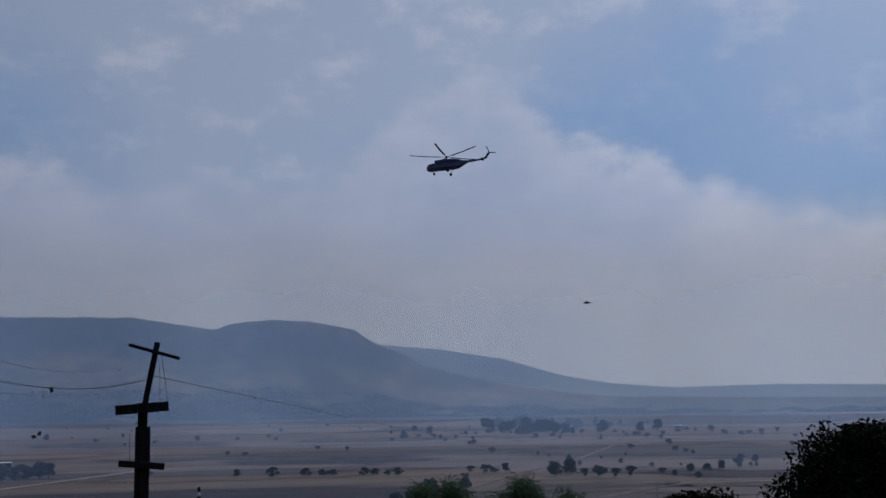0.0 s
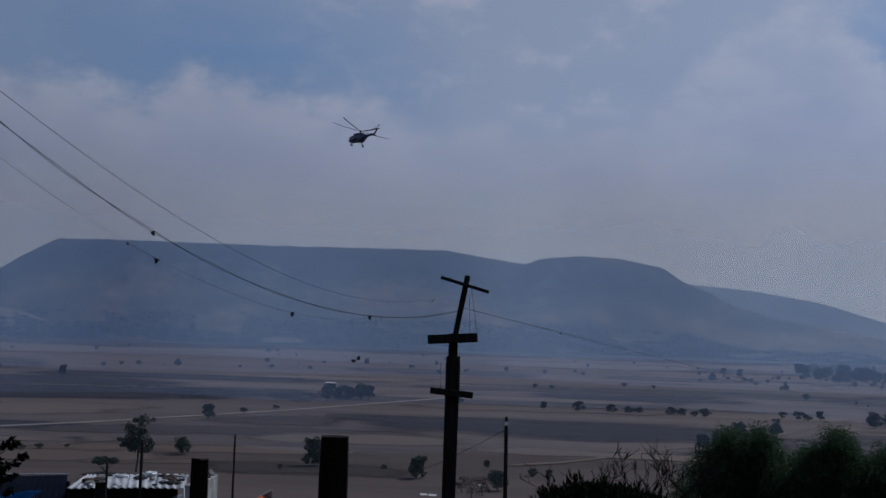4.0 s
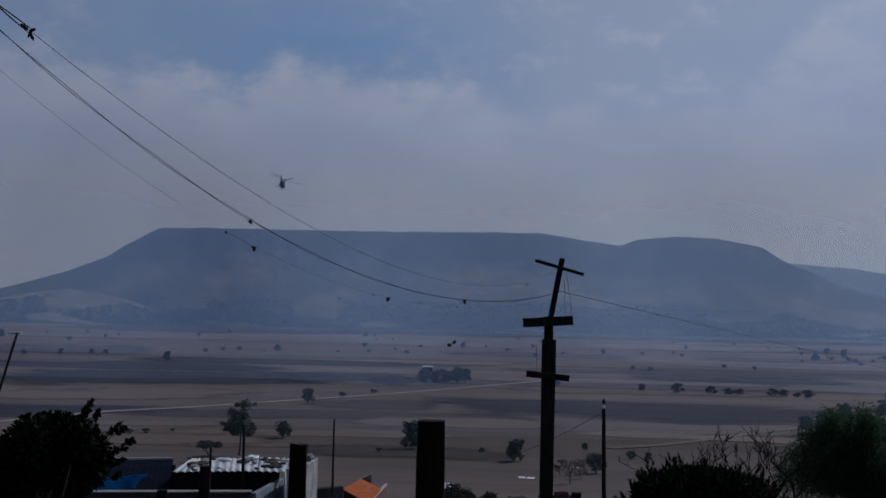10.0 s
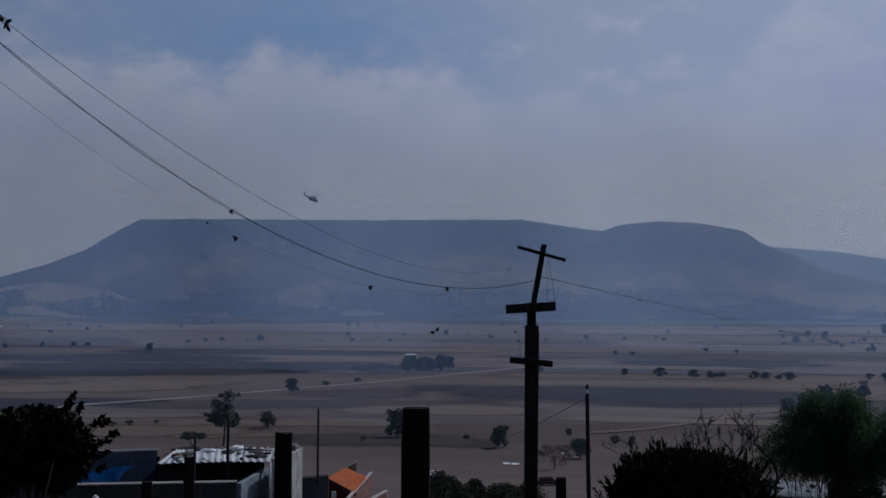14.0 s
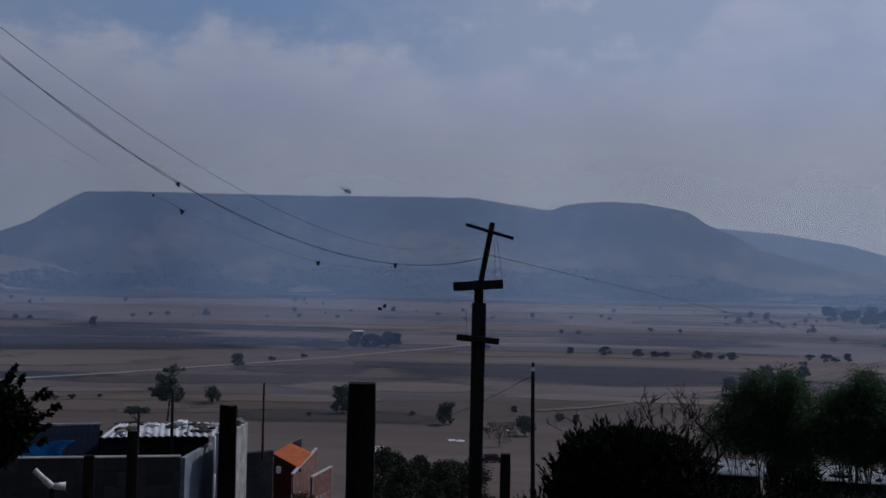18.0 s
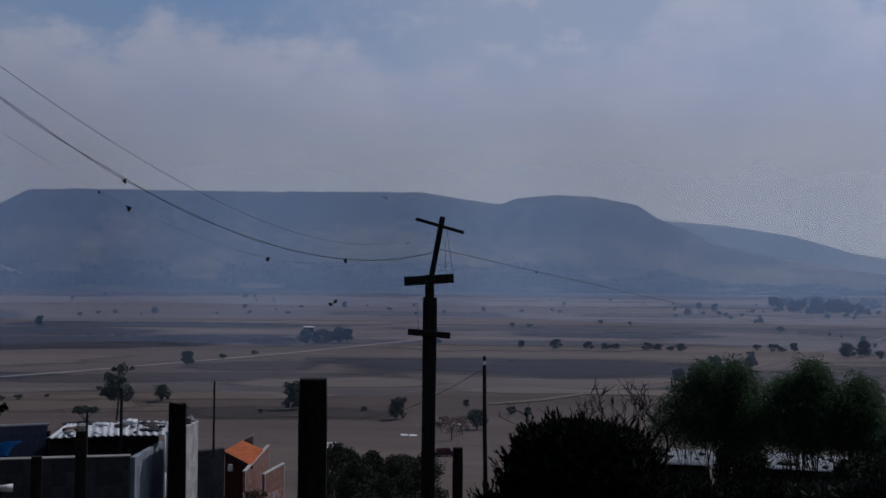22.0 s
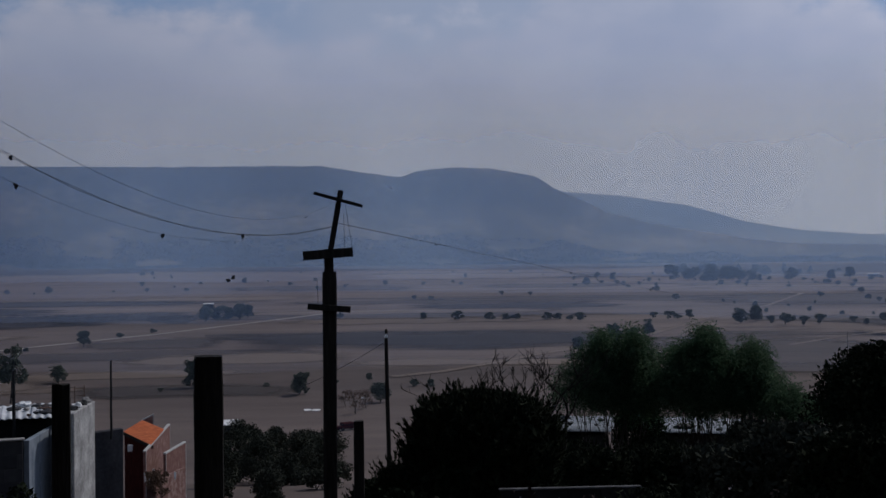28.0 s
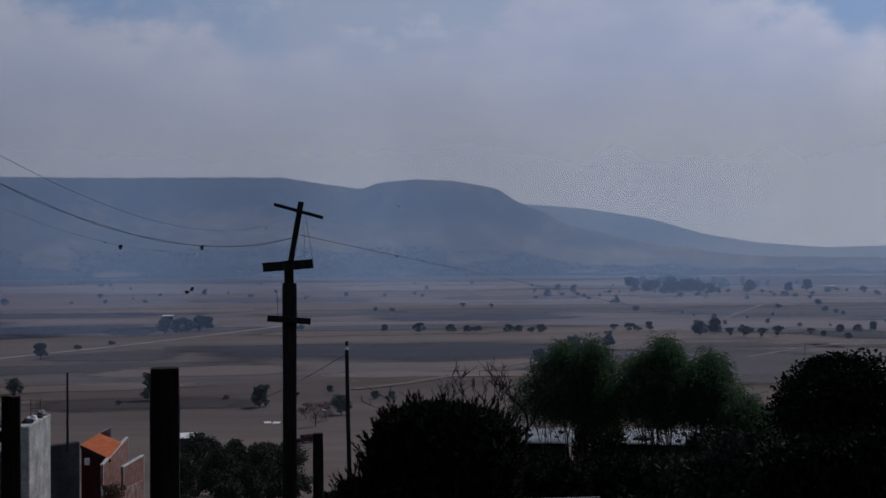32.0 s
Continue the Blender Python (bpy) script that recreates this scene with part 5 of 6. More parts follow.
def knot(p):
    """A strip of cloth knotted round the line, with two loops and a tail."""
    ob = thing("cloth_knot", "dark strip of cloth knotted on an overhead line", "scrap", m=Matrix.Translation(p) @ Matrix.Rotation(radians(28), 4, "Z") @ Matrix.Scale(0.55, 4))
    for name, c, s, turn in (("loop", (-0.045, 0, 0.03), (0.05, 0.014, 0.02), 35), ("loop", (0.035, 0, 0.0), (0.042, 0.014, 0.02), -30), ("tail", (0.03, 0, -0.06), (0.018, 0.01, 0.06), -25), ("tail", (0.005, 0, -0.045), (0.012, 0.01, 0.045), 10)):
        bm = bmesh.new()
        bmesh.ops.create_icosphere(bm, subdivisions=2, radius=1.0)
        for v in bm.verts:
            k = 1 + 0.25 * noise.noise(v.co * 2 + Vector((c[0] * 90, 0, 0)))
            v.co = Vector((v.co.x * s[0] * k, v.co.y * s[1], v.co.z * s[2] * k))
        part(name, bm, RAG, ob, m=Matrix.Translation(c) @ Matrix.Rotation(radians(turn), 4, "Y"))


knot(w1(KNOT))
for k, (w, az, size) in enumerate(((w3, 19.18, 0.03), (w3, 17.85, 0.06), (w3, 11.3, 0.055), (w2, 18.05, 0.05), (w2, 7.55, 0.065), (w2, 30.3, 0.045), (w3, 7.9, 0.025), (w3, 12.0, 0.02))):
    rag("dark plastic scrap caught on an overhead line", w(along(A0, B0, az)), size, 300 + k)
for k, s in enumerate((0.06, 0.2, 0.36)):
    rag("dark plastic scrap caught on an overhead line", w4(s), (0.04, 0.05, 0.08)[k], 320 + k)


def dangling(az, el, size, k):
    """A torn paper kite that hangs from the cable by its string."""
    top = w2(along(A0, B0, az))
    d = top.xy.length
    ob = thing("torn_kite", "remains of a torn kite dangling from the cable on a string", "kite", m=Matrix.Translation((top.x, top.y, hz(d, el))))
    part("string", rod(bmesh.new(), (0, 0, 0), (0, 0, top.z - hz(d, el)), 0.0006, 0.0006, 4), WIRE, ob)
    for j, (x, z, turn) in enumerate(((0.0, 0.0, 25), (size * 0.9, size * 0.5, -40))):
        bm = bmesh.new()
        prism(bm, [Vector((-size * 0.5, 0, 0)), Vector((0, 0.01, -size * 0.4)), Vector((size * 0.55, 0, 0.1 * size)), Vector((0.1 * size, 0, size * 0.35))], Vector((0, 0.004, 0)))
        part("paper", bm, RAG, ob, m=Matrix.Translation((x, 0, z)) @ Matrix.Rotation(radians(turn), 4, "Y"))


dangling(8.25, -0.98, 0.08, 1)
dangling(4.55, 2.03, 0.03, 2)

# ---- yard, sheds and houses ----
def block_wall(name, label, a, b, z0, z1, mat, thick=0.15, course=0.2, unit=0.4, cap=None, category="wall"):
    """A wall of blocks laid in courses with open joints over a mortar core, from a to b in plan."""
    a, b = Vector((*a, 0)), Vector((*b, 0))
    ln = (b - a).length
    ang = math.atan2(b.y - a.y, b.x - a.x)
    ob = thing(name, label, category, m=Matrix.Translation((a.x, a.y, z0)) @ Matrix.Rotation(ang, 4, "Z"))
    bm = bmesh.new()
    box(bm, (0.004, -thick / 2 + 0.008, -0.3), (ln - 0.004, thick / 2 - 0.008, z1 - z0 - 0.004))
    part("mortar_core", bm, mat, ob)
    rows = int(math.ceil((z1 - z0) / course))
    meshes = {}
    for j in range(rows):
        top = z1 - z0 - j * course
        x = -unit / 2 if j % 2 else 0.0
        while x < ln - 0.02:
            x0, x1 = max(0.0, x), min(ln, x + unit)
            key = round(x1 - x0, 3)
            if key > 0.05:
                if key not in meshes:
                    bm = bmesh.new()
                    box(bm, (0.005, -thick / 2, -course + 0.005), (key - 0.005, thick / 2, -0.005), 0.006)
                    meshes[key] = finish("block", bm, mat)
                o = new("block", meshes[key])
                o.parent = ob
                o.location = (x0, RND.uniform(-0.003, 0.003), top)
            x += unit
    if cap:
        bm = bmesh.new()
        over = min(0.02, thick * 0.15)
        box(bm, (-0.02, -thick / 2 - over, z1 - z0), (ln + 0.02, thick / 2 + over, z1 - z0 + 0.022), 0.006)
        part("coping", bm, cap, ob, "pale mortar coping")
    return ob


def pxy(az, d):
    p = at(az, d)
    return (p.x, p.y)


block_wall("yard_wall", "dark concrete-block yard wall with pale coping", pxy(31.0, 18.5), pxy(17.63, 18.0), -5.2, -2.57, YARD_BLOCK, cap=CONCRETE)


def panel_wall(name, label, a, b, z0, z1, mat, panels, thick=0.08):
    """A wall of upright panels with narrow joints between posts."""
    a, b = Vector((*a, 0)), Vector((*b, 0))
    ln, ang = (b - a).length, math.atan2(b.y - a.y, b.x - a.x)
    ob = thing(name, label, "wall", m=Matrix.Translation((a.x, a.y, z0)) @ Matrix.Rotation(ang, 4, "Z"))
    for k in range(panels):
        bm = bmesh.new()
        box(bm, (ln * k / panels + 0.012, -thick / 2, -0.3), (ln * (k + 1) / panels - 0.012, thick / 2, z1 - z0), 0.006)
        part("panel", bm, mat, ob)
    for k in range(panels + 1):
        x = ln * k / panels
        part("stud", box(bmesh.new(), (x - 0.02, thick / 2, -0.3), (x + 0.02, thick / 2 + 0.05, z1 - z0 - 0.02)), DARK_BLOCK, ob)
    return ob


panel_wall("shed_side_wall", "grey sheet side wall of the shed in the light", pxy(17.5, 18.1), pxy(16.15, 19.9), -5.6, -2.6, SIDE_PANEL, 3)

def rendered_wall(name, label, a, b, z0, z1, mat, thick=0.15):
    """A rendered wall with a slightly uneven face and worn arrises."""
    a, b = Vector((*a, 0)), Vector((*b, 0))
    ln, ang = (b - a).length, math.atan2(b.y - a.y, b.x - a.x)
    ob = thing(name, label, "wall", m=Matrix.Translation((a.x, a.y, z0)) @ Matrix.Rotation(ang, 4, "Z"))
    bm = bmesh.new()
    box(bm, (0, -thick / 2, -0.3), (ln, thick / 2, z1 - z0), 0.015)
    bmesh.ops.subdivide_edges(bm, edges=list(bm.edges), cuts=5, use_grid_fill=True)
    for v in bm.verts:
        v.co += Vector((1, 1, 0.6)) * 0.012 * noise.noise(v.co * 3.1 + Vector((ang * 9, 0, 0)))
    part("wall_face", bm, mat, ob)
    return ob


rendered_wall("pale_wall", "pale rendered wall end beside the slim post", pxy(15.7, 18.7), pxy(14.74, 20.3), -6.0, hz(19.0, -6.93), PALE_WALL, 0.2)
rendered_wall("grey_wall", "dark grey rendered wall of a small house", pxy(14.75, 24.0), pxy(13.3, 24.4), -7.0, -3.35, GREY_RENDER)


def corrugated(name, label, corners, mat, waves, parent=None, amp=0.022, thick=0.006, n=None):
    """Corrugated sheet over four corners: near left, near right, far right, far left. Waves run from near to far."""
    c = [Vector(p) for p in corners]
    cols, rows = waves * 6, 4
    verts, faces = [], []
    for side in (0, 1):
        for j in range(rows + 1):
            for i in range(cols + 1):
                u, v = i / cols, j / rows
                p = (c[0] * (1 - u) + c[1] * u) * (1 - v) + (c[3] * (1 - u) + c[2] * u) * v
                p = p + Vector((0, 0, amp * math.sin(u * waves * math.tau) - side * thick + 0.01 * noise.noise(p * 1.5)))
                verts.append(p)
    m, half = cols + 1, (cols + 1) * (rows + 1)
    for j in range(rows):
        for i in range(cols):
            a = j * m + i
            faces.append((a, a + 1, a + m + 1, a + m))
            faces.append((half + a, half + a + m, half + a + m + 1, half + a + 1))
    for i in range(cols):
        faces.append((i, half + i, half + i + 1, i + 1))
        a = rows * m + i
        faces.append((a, a + 1, half + a + 1, half + a))
    for j in range(rows):
        for a in (j * m, j * m + cols):
            faces.append((a, a + m, half + a + m, half + a))
    return raw(name, verts, faces, mat, parent, label, smooth=True)


def tin_shed():
    """A low shed under loose corrugated sheets weighed down with scrap."""
    ob = thing("tin_roofed_shed", "low block shed under bright corrugated metal sheets", "shed")
    z = -2.44
    near, far = 19.4, 20.95
    l, r = 21.35, 16.0
    for k in range(4):
        a0, a1 = l + (r - l) * k / 4, l + (r - l) * (k + 1.06) / 4
        lift = 0.012 * (k % 2)
        corrugated("roof_sheet", "bright weathered corrugated sheet", [at(a0, near - 0.1 * (k % 2), z + lift), at(a1, near - 0.1 * (k % 2), z + lift), at(a1 - 0.1, far, z + 0.035 + lift), at(a0 - 0.1 if k else a0 - 0.9, far, z + 0.035 + lift)], METAL_SHEET, 4, ob, 0.011)
    for az0, az1, d in ((21.2, 16.6, 19.65), (20.6, 16.3, 20.8)):
        p, q = at(az0, d), at(az1, d)
        bm = bmesh.new()
        s = Vector((q.y - p.y, p.x - q.x, 0)).normalized() * 0.08
        vs = [bm.verts.new(v) for v in (Vector((*(p + s).xy, -6)), Vector((*(q + s).xy, -6)), Vector((*(q - s).xy, -6)), Vector((*(p - s).xy, -6)))]
        top = [bm.verts.new(Vector((*v.co.xy, z - 0.05))) for v in vs]
        for i in range(4):
            bm.faces.new((vs[i], vs[(i + 1) % 4], top[(i + 1) % 4], top[i]))
        bm.faces.new(top), bm.faces.new(vs[::-1])
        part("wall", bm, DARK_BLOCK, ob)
    return z


shed_z = tin_shed()


bm = bmesh.new()
pts = [on_ground(16.0, 18.55, -0.1), at(16.02, 18.5, -3.6), at(15.98, 18.5, -2.9), at(16.03, 18.5, hz(18.5, -7.15))]
for a, b in zip(pts, pts[1:]):
    rod(bm, a, b, 0.018, 0.018, 8)
part("tube", bm, WHITE_PAINT, thing("drainpipe", "thin pale drainpipe at the corner of the shed", "pipe"), smooth=True)


def roof_scrap(label, az, d, size, mat, seed):
    """A crumpled piece of sheet or sack lying on the shed roof."""
    rnd = random.Random(seed)
    p = at(az, d, shed_z + 0.012 + 0.035 * (d - 19.4) / 1.5)
    ob = thing("roof_debris", label, "debris", "debris on the tin roof", m=Matrix.Translation(p) @ Matrix.Rotation(rnd.uniform(0, 6.28), 4, "Z"))
    bm = bmesh.new()
    bmesh.ops.create_icosphere(bm, subdivisions=2, radius=1.0)
    for v in bm.verts:
        k = 1 + 0.5 * noise.noise(v.co * 1.7 + Vector((seed, 0, 0)))
        v.co = Vector((v.co.x * size * k, v.co.y * size * 0.6 * k, max(0.0, (v.co.z + 0.5)) * size * 0.3 * k))
    part("debris", bm, mat, ob)


for k in range(24):
    roof_scrap("crumpled scrap lying on the tin roof", RND.uniform(16.2, 20.6), RND.uniform(19.5, 20.8), RND.uniform(0.05, 0.16), RND.choice((METAL_SHEET, RAG, CONCRETE, RUST, RAG)), 400 + k)


for k in range(10):
    roof_scrap("lump of rubble at the end of the tin roof", RND.uniform(16.1, 17.3), RND.uniform(19.5, 20.8), RND.uniform(0.07, 0.13), (METAL_SHEET, RAG, WHITE_PAINT, RAG, WIRE)[k % 5], 440 + k)
for k in range(4):
    p = at(15.45 - 0.2 * k, 19.1 + 0.33 * k, hz(19.0, -6.93) - 0.02)
    ob = thing("rubble", "lump of rubble lying on the wall", "debris", "rubble on the pale wall", m=Matrix.Translation(p))
    bm = bmesh.new()
    bmesh.ops.create_icosphere(bm, subdivisions=2, radius=1.0)
    for v in bm.verts:
        j = 1 + 0.5 * noise.noise(v.co * 1.6 + Vector((k * 3, 1, 0)))
        v.co = Vector((v.co.x * 0.09 * j, v.co.y * 0.07 * j, max(0.0, v.co.z + 0.6) * 0.06 * j))
    part("lump", bm, (RAG, WHITE_PAINT, WIRE, CONCRETE)[k], ob)


def lattice_mast(az, d, e0, e1):
    """A slight ladder-like mast behind the yard."""
    foot = on_ground(az, d, -0.2)
    ob = thing("lattice_mast", "thin ladder-like iron mast behind the yard", "mast", m=Matrix.Translation(foot) @ Matrix.Rotation(radians(az), 4, "Z"))
    h, w = hz(d, e1) - foot.z, 0.14
    for x in (-w, w):
        part("upright", rod(bmesh.new(), (x, 0, 0), (x, 0, h), 0.012, 0.012, 6), RUST, ob)
    z = hz(d, e0) - foot.z
    while z < h:
        part("rung", rod(bmesh.new(), (-w, 0, z), (w, 0, z), 0.009, 0.009, 6), RUST, ob)
        z += 0.22


lattice_mast(15.2, 38, -8.5, -5.75)
for k, (az, h) in enumerate(((20.6, 1.2), (19.2, 1.45), (18.3, 1.25), (22.2, 1.0))):
    stand(tree("shrub", "dark green shrub growing against the yard wall", random.Random(170 + k), h, h * 0.9, LEAF_DARK, 0.045, 34, 110, crown_low=0.05, category="shrub", group="shrubs along the yard wall"), az, 17.1)


def blue_shed():
    ob = thing("blue_roofed_shed", "low shed under a dark blue sheet roof", "shed")
    z = -2.45
    corrugated("roof_sheet", "dark blue painted roof sheet", [at(26.2, 18.6, z - 0.32), at(21.4, 18.9, z - 0.32), at(21.3, 21.2, z), at(25.2, 21.2, z)], BLUE_SHEET, 16, ob, 0.004)
    bm = bmesh.new()
    rod(bm, at(25.2, 21.25, z + 0.015), at(21.2, 21.25, z + 0.015), 0.016, 0.016, 6)
    part("ridge_flashing", bm, METAL_SHEET, ob, "thin bright ridge flashing")
    for az, d in ((26.0, 18.8), (21.7, 19.1), (25.1, 21.0), (21.3, 21.0)):
        p = at(az, d)
        part("post", rod(bmesh.new(), (p.x, p.y, -6.2), (p.x, p.y, z - 0.05 - 0.32 * (21.2 - d) / 2.5), 0.05, 0.05, 8), WOOD, ob)
    # tarpaulin
    verts, faces = [], []
    for j in range(9):
        for i in range(17):
            u, v = i / 16, j / 8
            az, d = 25.6 - (2.6 + 0.62 * v * v) * u, 18.3 + 0.3 * v
            zz = hz(d, -7.98 + 0.74 * v * (0.55 + 0.45 * u)) + 0.012 * math.sin(u * 14 + v * 3)
            verts.append(at(az, d, zz))
    for j in range(8):
        for i in range(16):
            a = j * 17 + i
            faces.append((a, a + 1, a + 18, a + 17))
    tp = tagged(raw("tarpaulin", verts, faces, TARP, smooth=True), "bright blue tarpaulin hung over the shed front", "tarpaulin")
    md = tp.modifiers.new("thickness", "SOLIDIFY")
    md.thickness = 0.008


blue_shed()


def white_pipe():
    ob = thing("white_pipe", "white plastic pipe with an elbow above the yard", "pipe")
    bm = bmesh.new()
    pts = [at(24.15, 14.6, hz(14.6, -8.6)), at(23.7, 14.6, hz(14.6, -9.05)), at(23.35, 14.6, hz(14.6, -9.36)), at(22.75, 14.6, hz(14.6, -9.36))]
    for k, (a, b) in enumerate(zip(pts, pts[1:])):
        rod(bm, a, b, (0.035, 0.04, 0.035)[k], (0.035, 0.04, 0.05)[k], 12)
    part("tube", bm, WHITE_PAINT, ob, smooth=True)
    bm = bmesh.new()
    p = on_ground(23.35, 14.6, -0.1)
    rod(bm, p, pts[2], 0.03, 0.03, 10)
    part("riser", bm, DARK_BLOCK, ob)


white_pipe()


PLASTER_TRIM = material("plaster_trim", [(0.34, 0.33, 0.31), (0.46, 0.45, 0.43), (0.58, 0.57, 0.55)], 3.0, 0.9, bump=0.3)


def brick_house():
    """A small brick house with an orange tiled porch roof and stepped gable walls."""
    d = 70.0
    ob = thing("brick_house", "small red brick house with an orange tiled roof", "house")

    def q(az, el, back=0.0):
        return at(az, d + back, hz(d + back, el))

    ground = -17.0

    def upright(name, v0, v1, mat, label, thick=0.13, coping=True):
        side = (v1 - v0).normalized()
        nrm = Vector((side.y, -side.x, 0)).normalized() * thick
        bm = bmesh.new()
        prism(bm, [Vector((*v0.xy, ground)), Vector((*v1.xy, ground)), v1, v0], -nrm)
        w = part(name, bm, mat, ob, label)
        if coping:
            bm, up = bmesh.new(), Vector((0, 0, 0.07))
            prism(bm, [v0 + nrm * 0.15, v1 + nrm * 0.15, v1 + nrm * 0.15 + up, v0 + nrm * 0.15 + up], nrm * -1.3)
            part("coping", bm, PLASTER_TRIM, w, "pale plaster coping")
            for v in (v0, v1):
                bm = bmesh.new()
                prism(bm, [v + nrm * 0.15, v - side * 0.0 + nrm * 0.15 + side * (0.06 if v is v0 else -0.06), Vector((*(v + nrm * 0.15 + side * (0.06 if v is v0 else -0.06)).xy, ground)), Vector((*(v + nrm * 0.15).xy, ground))], nrm * -0.2)
                part("corner_trim", bm, PLASTER_TRIM, w, "pale plaster corner")
        return w

    # porch front, its shade put into the dark red, two sunlit party walls and a gable behind
    upright("front_wall", q(13.22, -8.0, 4.0), q(12.1, -8.7, -1.5), DARK_RED, "red porch front with its shade put into the dark colour", coping=False)
    upright("side_wall", q(12.25, -8.96, -4.5), q(11.13, -7.74, 5.0), BRICK_RED, "sunlit red brick wall")
    upright("side_wall", q(11.33, -9.1, -4.2), q(10.4, -8.6, 0.0), BRICK_RED, "sunlit red brick wall")
    upright("low_wall", q(11.5, -10.15, -6.5), q(10.42, -9.75, -4.0), BRICK_RED, "low red brick wall", coping=False)
    upright("gable_wall", q(12.45, -7.52, 7.0), q(11.88, -7.25, 7.0), BRICK_RED, "")
    # roof: tiles in courses from eave to ridge
    c = [q(13.27, -7.96, 3.0), q(12.0, -8.64, -2.6), q(11.4, -7.93, 2.1), q(12.4, -7.47, 6.5)]
    for k in range(12):
        u0, u1 = k / 12, (k + 1.12) / 12
        for m in range(9):
            w0, w1 = (m + 0.01) / 9, (m + 0.99) / 9
            lo, hi = (c[0].lerp(c[3], u0), c[1].lerp(c[2], u0)), (c[0].lerp(c[3], min(1.0, u1)), c[1].lerp(c[2], min(1.0, u1)))
            lift = Vector((0, 0, 0.022))
            prism_bm = prism(bmesh.new(), [lo[0].lerp(lo[1], w0) + lift, lo[0].lerp(lo[1], w1) + lift, hi[0].lerp(hi[1], w1), hi[0].lerp(hi[1], w0)], Vector((0, 0, -0.03)))
            part("roof_tile", prism_bm, ORANGE_TILE, ob)
    eave = prism(bmesh.new(), [c[0] + Vector((0, 0, -0.05)), c[1] + Vector((0, 0, -0.05)), c[1] + Vector((0, 0, -0.22)), c[0] + Vector((0, 0, -0.22))], Vector((0.1, 0.1, 0)))
    part("eave_beam", eave, WOOD, ob)
    bm = bmesh.new()
    w0 = q(12.93, -8.72, 0.2)
    box(bm, (w0.x - 0.14, w0.y - 0.25, w0.z - 0.2), (w0.x + 0.14, w0.y - 0.1, w0.z + 0.2), 0.03)
    part("wall_lamp_box", bm, WHITE_PAINT, ob, "small white box on the wall")
    return q


hq = brick_house()
stand(tree("small_tree", "thin reddish shrub before the brick wall", random.Random(77), 4.1, 1.5, LEAF_DRY, 0.06, 30, 50, crown_low=0.68), 11.75, 61)


def washing(az, el, w, h, mat, k):
    p = hq(az, el, -8.0)
    ob = thing("laundry", "pale cloth hung to dry by the brick wall", "laundry", "laundry by the brick wall", m=Matrix.Translation(p))
    bm = bmesh.new()
    rings = []
    for j in range(5):
        z = -h * j / 4
        s = 1 - 0.12 * j + 0.1 * noise.noise(Vector((j, k, 0)))
        rings.append([Vector((-w / 2 * s, -0.02, z)), Vector((w / 2 * s, -0.02 + 0.03 * math.sin(j), z)), Vector((w / 2 * s, 0.02 + 0.03 * math.sin(j), z)), Vector((-w / 2 * s, 0.02, z))])
    part("cloth", loft(bm, rings), mat, ob)


for k, (az, el, w, h) in enumerate(((12.28, -9.9, 0.12, 0.5), (12.08, -10.0, 0.1, 0.45), (11.9, -9.75, 0.1, 0.4), (11.7, -10.0, 0.1, 0.35), (10.9, -9.95, 0.12, 0.35))):
    washing(az, el, w, h, WHITE_PAINT, k)


def metal_roof_house(az0, az1, d, z, label, seed):
    """A low house under a bright corrugated roof, half hidden by trees."""
    ob = thing("tin_roofed_house", label, "house")
    n = 3
    for k in range(n):
        a0, a1 = az0 + (az1 - az0) * k / n, az0 + (az1 - az0) * (k + 1.03) / n
        corrugated("roof_sheet", "", [at(a0, d - 1.9, hz(d - 1.9, -8.4)), at(a1, d - 1.9, hz(d - 1.9, -8.4)), at(a1, d + 2.2, hz(d + 2.2, -7.66)), at(a0, d + 2.2, hz(d + 2.2, -7.66))], DULL_SHEET, 16, ob, 0.016)
    p, q = at(az0 - 0.25, d - 1.5), at(az1 + 0.25, d - 1.5)
    back = at((az0 + az1) / 2, 1.0)
    for a, b in ((p, q), (p + back * 3.2, q + back * 3.2), (p, p + back * 3.2), (q, q + back * 3.2)):
        bm = bmesh.new()
        s = (b - a).normalized()
        s = Vector((-s.y, s.x, 0)) * 0.14
        base = -12.0
        prism(bm, [Vector((*a.xy, base)), Vector((*b.xy, base)), Vector((*b.xy, z - 0.42)), Vector((*a.xy, z - 0.42))], s)
        part("wall", bm, DARK_BLOCK, ob)


metal_roof_house(-7.3, -10.3, 44, hz(44, -7.75), "low house under a bright tin roof behind the bush", 1)
metal_roof_house(-11.6, -16.3, 45, hz(45, -7.7), "low house under a bright tin roof behind the pepper trees", 2)
for k in range(13):
    az = RND.choice((RND.uniform(-7.6, -10.1), RND.uniform(-11.8, -16.1)))
    d = RND.uniform(42.4, 45.8)
    p = at(az, d, hz(42.1, -8.4) + (hz(46.2, -7.66) - hz(42.1, -8.4)) * (d - 42.1) / 4.1 + 0.02)
    ob = thing("roof_debris", "dark scrap lying on a tin roof", "debris", "debris on the tin roofs", m=Matrix.Translation(p) @ Matrix.Rotation(RND.uniform(0, 6.28), 4, "Z"))
    bm = bmesh.new()
    bmesh.ops.create_icosphere(bm, subdivisions=1, radius=1.0)
    s = RND.uniform(0.1, 0.32)
    for v in bm.verts:
        v.co = Vector((v.co.x * s, v.co.y * s * 0.5, max(0, v.co.z) * s * 0.6)) * (1 + 1.1 * noise.noise(v.co * 2 + Vector((k, 0, 0))))
    part("debris", bm, RND.choice((RAG, WIRE, DARK_BLOCK)), ob)
